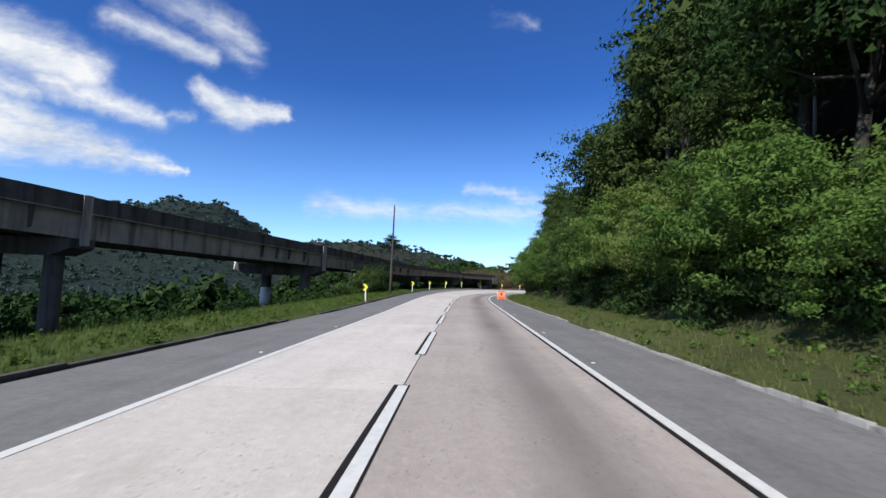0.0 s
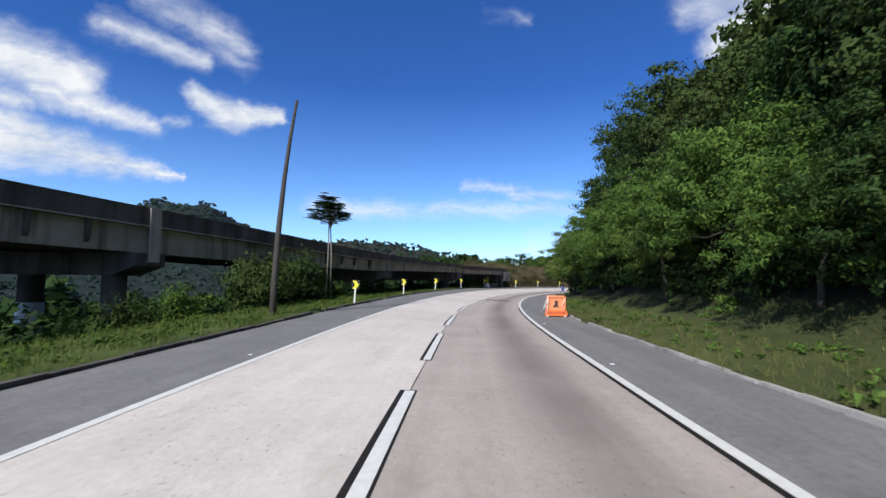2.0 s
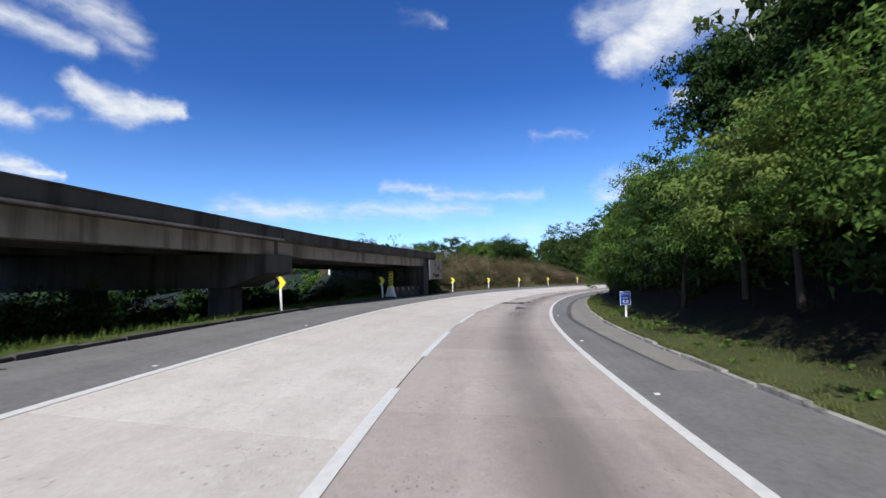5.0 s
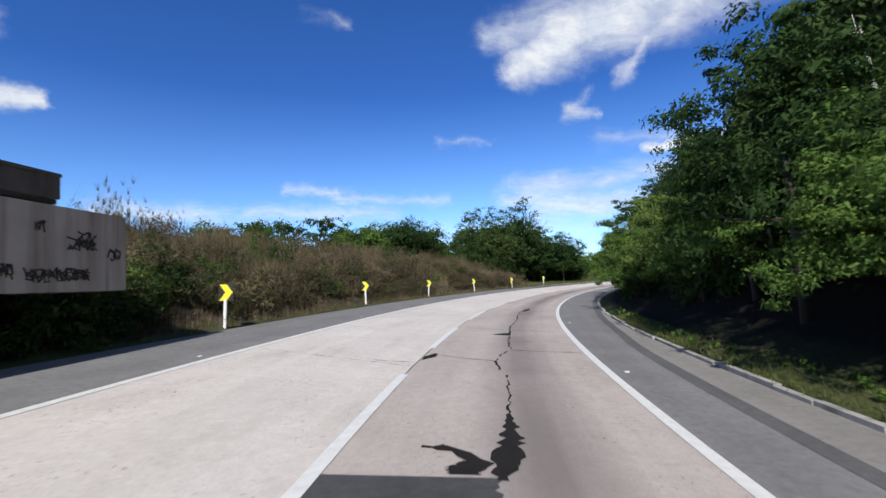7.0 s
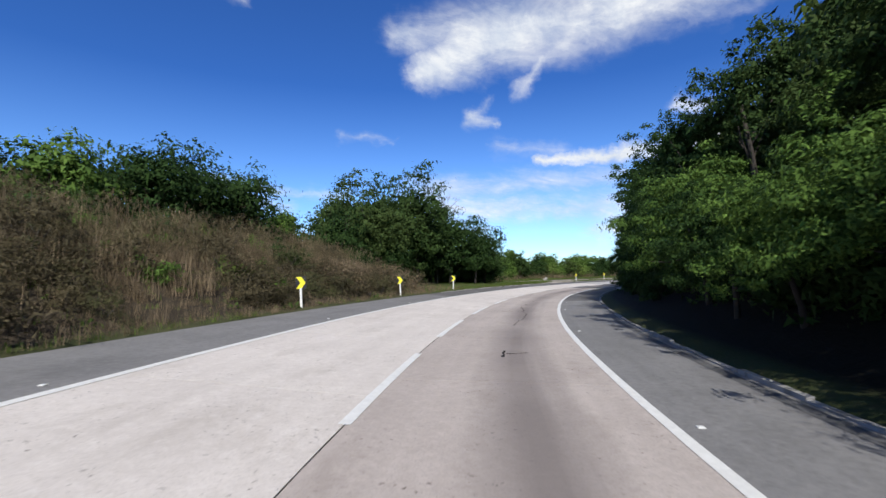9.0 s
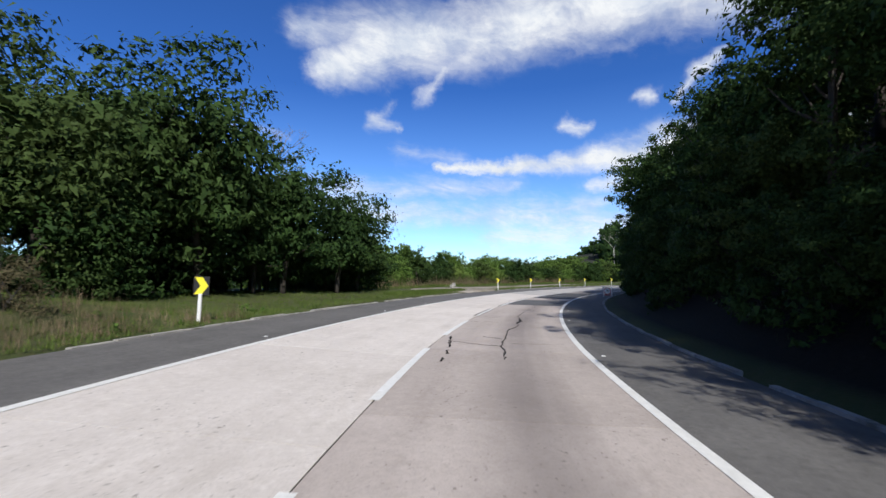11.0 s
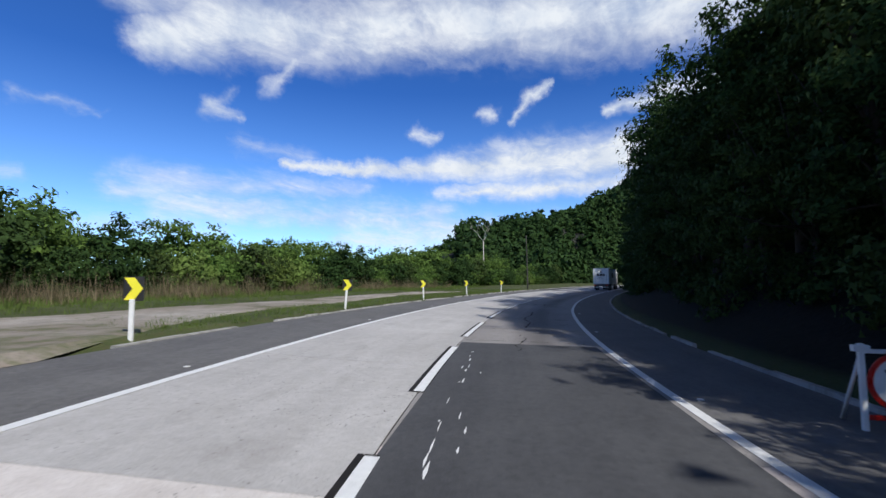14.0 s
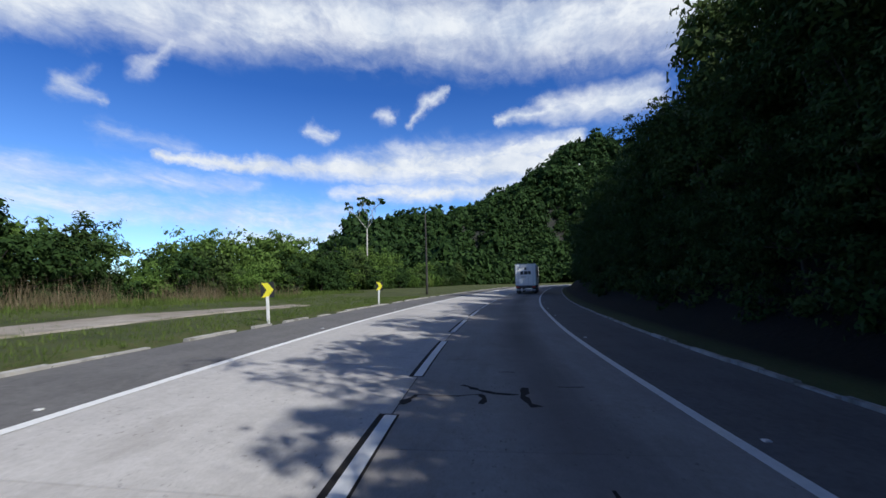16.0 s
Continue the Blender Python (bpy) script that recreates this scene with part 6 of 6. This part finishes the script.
def build_limit_sign(at):
    t = thing("speed_sign", "round white 70 speed sign on a low wooden stand", "road sign", at=at)
    for x in (-0.40, 0.40):
        part("stand_leg", boxed(x - 0.03, -0.03, 0, x + 0.03, 0.03, 1.08, 0.005), M_WHITE, t)
        part("brace", tube([(x, 0.5, 0.02), (x, 0.03, 0.9)], [0.025, 0.025], 6), M_WHITE, t)
        part("top_block", boxed(x - 0.09, -0.04, 0.98, x + 0.09, 0.04, 1.06, 0.005), M_WHITE, t)
    part("rail", boxed(-0.37, -0.025, 0.14, 0.37, 0.025, 0.20, 0.004), M_RED, t)
    part("rail", boxed(-0.37, -0.025, 0.96, 0.37, 0.025, 1.01, 0.004), M_WHITE, t)
    ring = [(0.37 * math.cos(a), 0.61 + 0.37 * math.sin(a)) for a in (2 * math.pi * i / 32 for i in range(32))]
    part("rim", prism(ring, -0.045, -0.031), M_RED, t)
    part("disc", prism([(x * 0.84, 0.61 + (z - 0.61) * 0.84) for x, z in ring], -0.052, -0.046), M_WHITE, t)
    writing(t, "70", 0.42, pose(0, -0.056, 0.61, 90, 0, 0), M_BLACK)
    return t


build_limit_sign(on_road(206.8, 4.8, -8) @ Matrix.Scale(0.92, 4))


def build_barrier():
    t = thing("median_barrier", "low stained concrete barrier with faded arrow markings", "barrier")
    s = 103.6
    while s < 108.0:
        secs = []
        for q in np.linspace(s, s + 1.94, 3):
            l = float(left_edge(q)) - 0.15
            sec = []
            for d, z in ((0.0, 0.0), (0.0, 0.16), (-0.14, 0.34), (-0.2, 0.70), (-0.4, 0.70), (-0.46, 0.34), (-0.6, 0.16), (-0.6, 0.0)):
                x, y = xy(q, l + d)
                sec.append((float(x), float(y), float(road_z(q, l)) + z))
            secs.append(sec)
        seg = part("segment", loft(secs, M_VIADUCT, "segment"), None, t)
        for q in (s + 0.5, s + 1.4):
            m = sign_pose(q, float(left_edge(q)) - 0.315, float(road_z(q, float(left_edge(q)))) + 0.36) @ pose(0, 0, 0, 0, 0, 90)
            part("arrow", prism([(-0.2, 0), (0.0, 0), (0.2, 0.15), (0.0, 0.30), (-0.2, 0.30), (0.0, 0.15)], -0.012, 0.012), M_WALL, seg).matrix_world = m
        s += 1.96
    return t


build_barrier()


def build_object_marker(at):
    t = thing("hazard_marker", "yellow and black striped panel on a white concrete foot", "road sign", at=at)
    part("foot", prism([(-0.32, 0), (0.32, 0), (0.16, 0.5), (0.12, 0.72), (-0.12, 0.72), (-0.16, 0.5)], -0.28, 0.28), M_WHITE, t)
    part("panel", boxed(-0.15, -0.02, 0.72, 0.15, 0.02, 1.72, 0.005), M_YELLOW, t)
    for i in range(5):
        z = 0.76 + 0.19 * i
        part("stripe", prism([(-0.15, z), (0.15, z + 0.13), (0.15, z + 0.22), (-0.15, z + 0.09)], -0.028, -0.021), M_BLACK, t)
    return t


build_object_marker(sign_pose(103.0, float(left_edge(103.0)) - 0.35, float(road_z(103.0, float(left_edge(103.0)))), 0))


# ---- lorry ----
def wheel(bm_parent, x, y, r=0.52, w=0.28):
    tyre = part("wheel", tube([(x - w / 2, y, r), (x - w / 2 + 0.04, y, r), (x + w / 2 - 0.04, y, r), (x + w / 2, y, r)], [r * 0.9, r, r, r * 0.9], 20), M_RUBBER, bm_parent)
    part("rim", tube([(x - w / 2 - 0.006, y, r), (x + w / 2 + 0.006, y, r)], [r * 0.52, r * 0.52], 16), M_METAL, tyre)


def build_lorry(at):
    t = thing("lorry", "white box semi-trailer lorry on the carriageway", "lorry", at=at)
    body = part("cargo_box", boxed(-1.3, 0, 1.12, 1.3, 13.4, 3.85, 0.04), M_WHITE, t)
    for x in (-1.285, 1.285):
        part("corner_post", boxed(x - 0.04, -0.03, 1.1, x + 0.04, 0.05, 3.87, 0.008), M_METAL, t)
    for z in (1.13, 3.83):
        part("cross_rail", boxed(-1.24, -0.028, z - 0.05, 1.24, 0.045, z + 0.05, 0.008), M_METAL, t)
    for x0, x1 in ((-1.24, -0.01), (0.01, 1.24)):
        d = part("rear_door", boxed(x0, -0.02, 1.19, x1, -0.004, 3.77, 0.004), M_WHITE, t)
        for x in ((x0 + 0.3), (x1 - 0.3)):
            part("lock_rod", tube([(x, -0.035, 1.2), (x, -0.035, 3.76)], [0.015, 0.015], 6), M_METAL, d)
    # plain shapes in place of the haulier's mark
    part("mark", prism([(-0.2, 3.12), (0.2, 3.12), (0.0, 3.48)], -0.030, -0.022), M_BLACK, t)
    for x0, x1 in ((-0.66, -0.28), (-0.2, 0.26), (0.34, 0.64)):
        part("bar", boxed(x0, -0.030, 2.5, x1, -0.022, 2.92), M_BLACK, t)
    part("bar", boxed(-0.6, -0.030, 2.16, 0.1, -0.022, 2.22), M_BLACK, t)
    for y0, y1 in ((4.4, 5.3), (5.5, 6.4), (6.6, 7.3)):
        part("bar", boxed(1.302, y0, 2.2, 1.31, y1, 3.1), M_BLACK, t)
        part("bar", boxed(-1.31, y0, 2.2, -1.302, y1, 3.1), M_BLACK, t)
    part("underrun_bar", boxed(-1.22, -0.05, 0.48, 1.22, 0.06, 0.62, 0.01), M_METAL, t)
    part("bumper", boxed(-1.25, 0.0, 0.78, 1.25, 0.12, 1.02, 0.01), M_BLACK, t)
    for x in (-1.0, 1.0):
        part("tail_light", boxed(x - 0.2, -0.02, 0.84, x + 0.2, 0.0, 0.97, 0.006), M_RED, t)
        part("mud_flap", boxed(x - 0.28, 1.15, 0.22, x + 0.28, 1.17, 0.85), M_BLACK, t)
    part("chassis", boxed(-0.5, 0.2, 0.82, 0.5, 13.2, 1.115, 0.02), M_BLACK, t)
    for y in (1.9, 3.2, 4.5):
        for x in (-1.08, 1.08):
            wheel(t, x, y)
    part("side_guard", boxed(-1.22, 5.4, 0.6, -1.18, 9.6, 0.9, 0.01), M_METAL, t)
    part("side_guard", boxed(1.18, 5.4, 0.6, 1.22, 9.6, 0.9, 0.01), M_METAL, t)
    part("cab", boxed(-1.24, 14.0, 0.75, 1.24, 16.2, 3.5, 0.14), M_WHITE, t)
    part("windscreen", boxed(-1.1, 16.19, 2.0, 1.1, 16.215, 3.0, 0.005), M_BLACK, t)
    for x in (-1.0, 1.0):
        for y in (11.6, 12.9, 15.4):
            wheel(t, x, y)
    part("tractor_frame", boxed(-0.45, 11.0, 0.6, 0.45, 16.0, 0.8, 0.02), M_BLACK, t)
    return t


build_lorry(on_road(286.0, 1.35, 0))
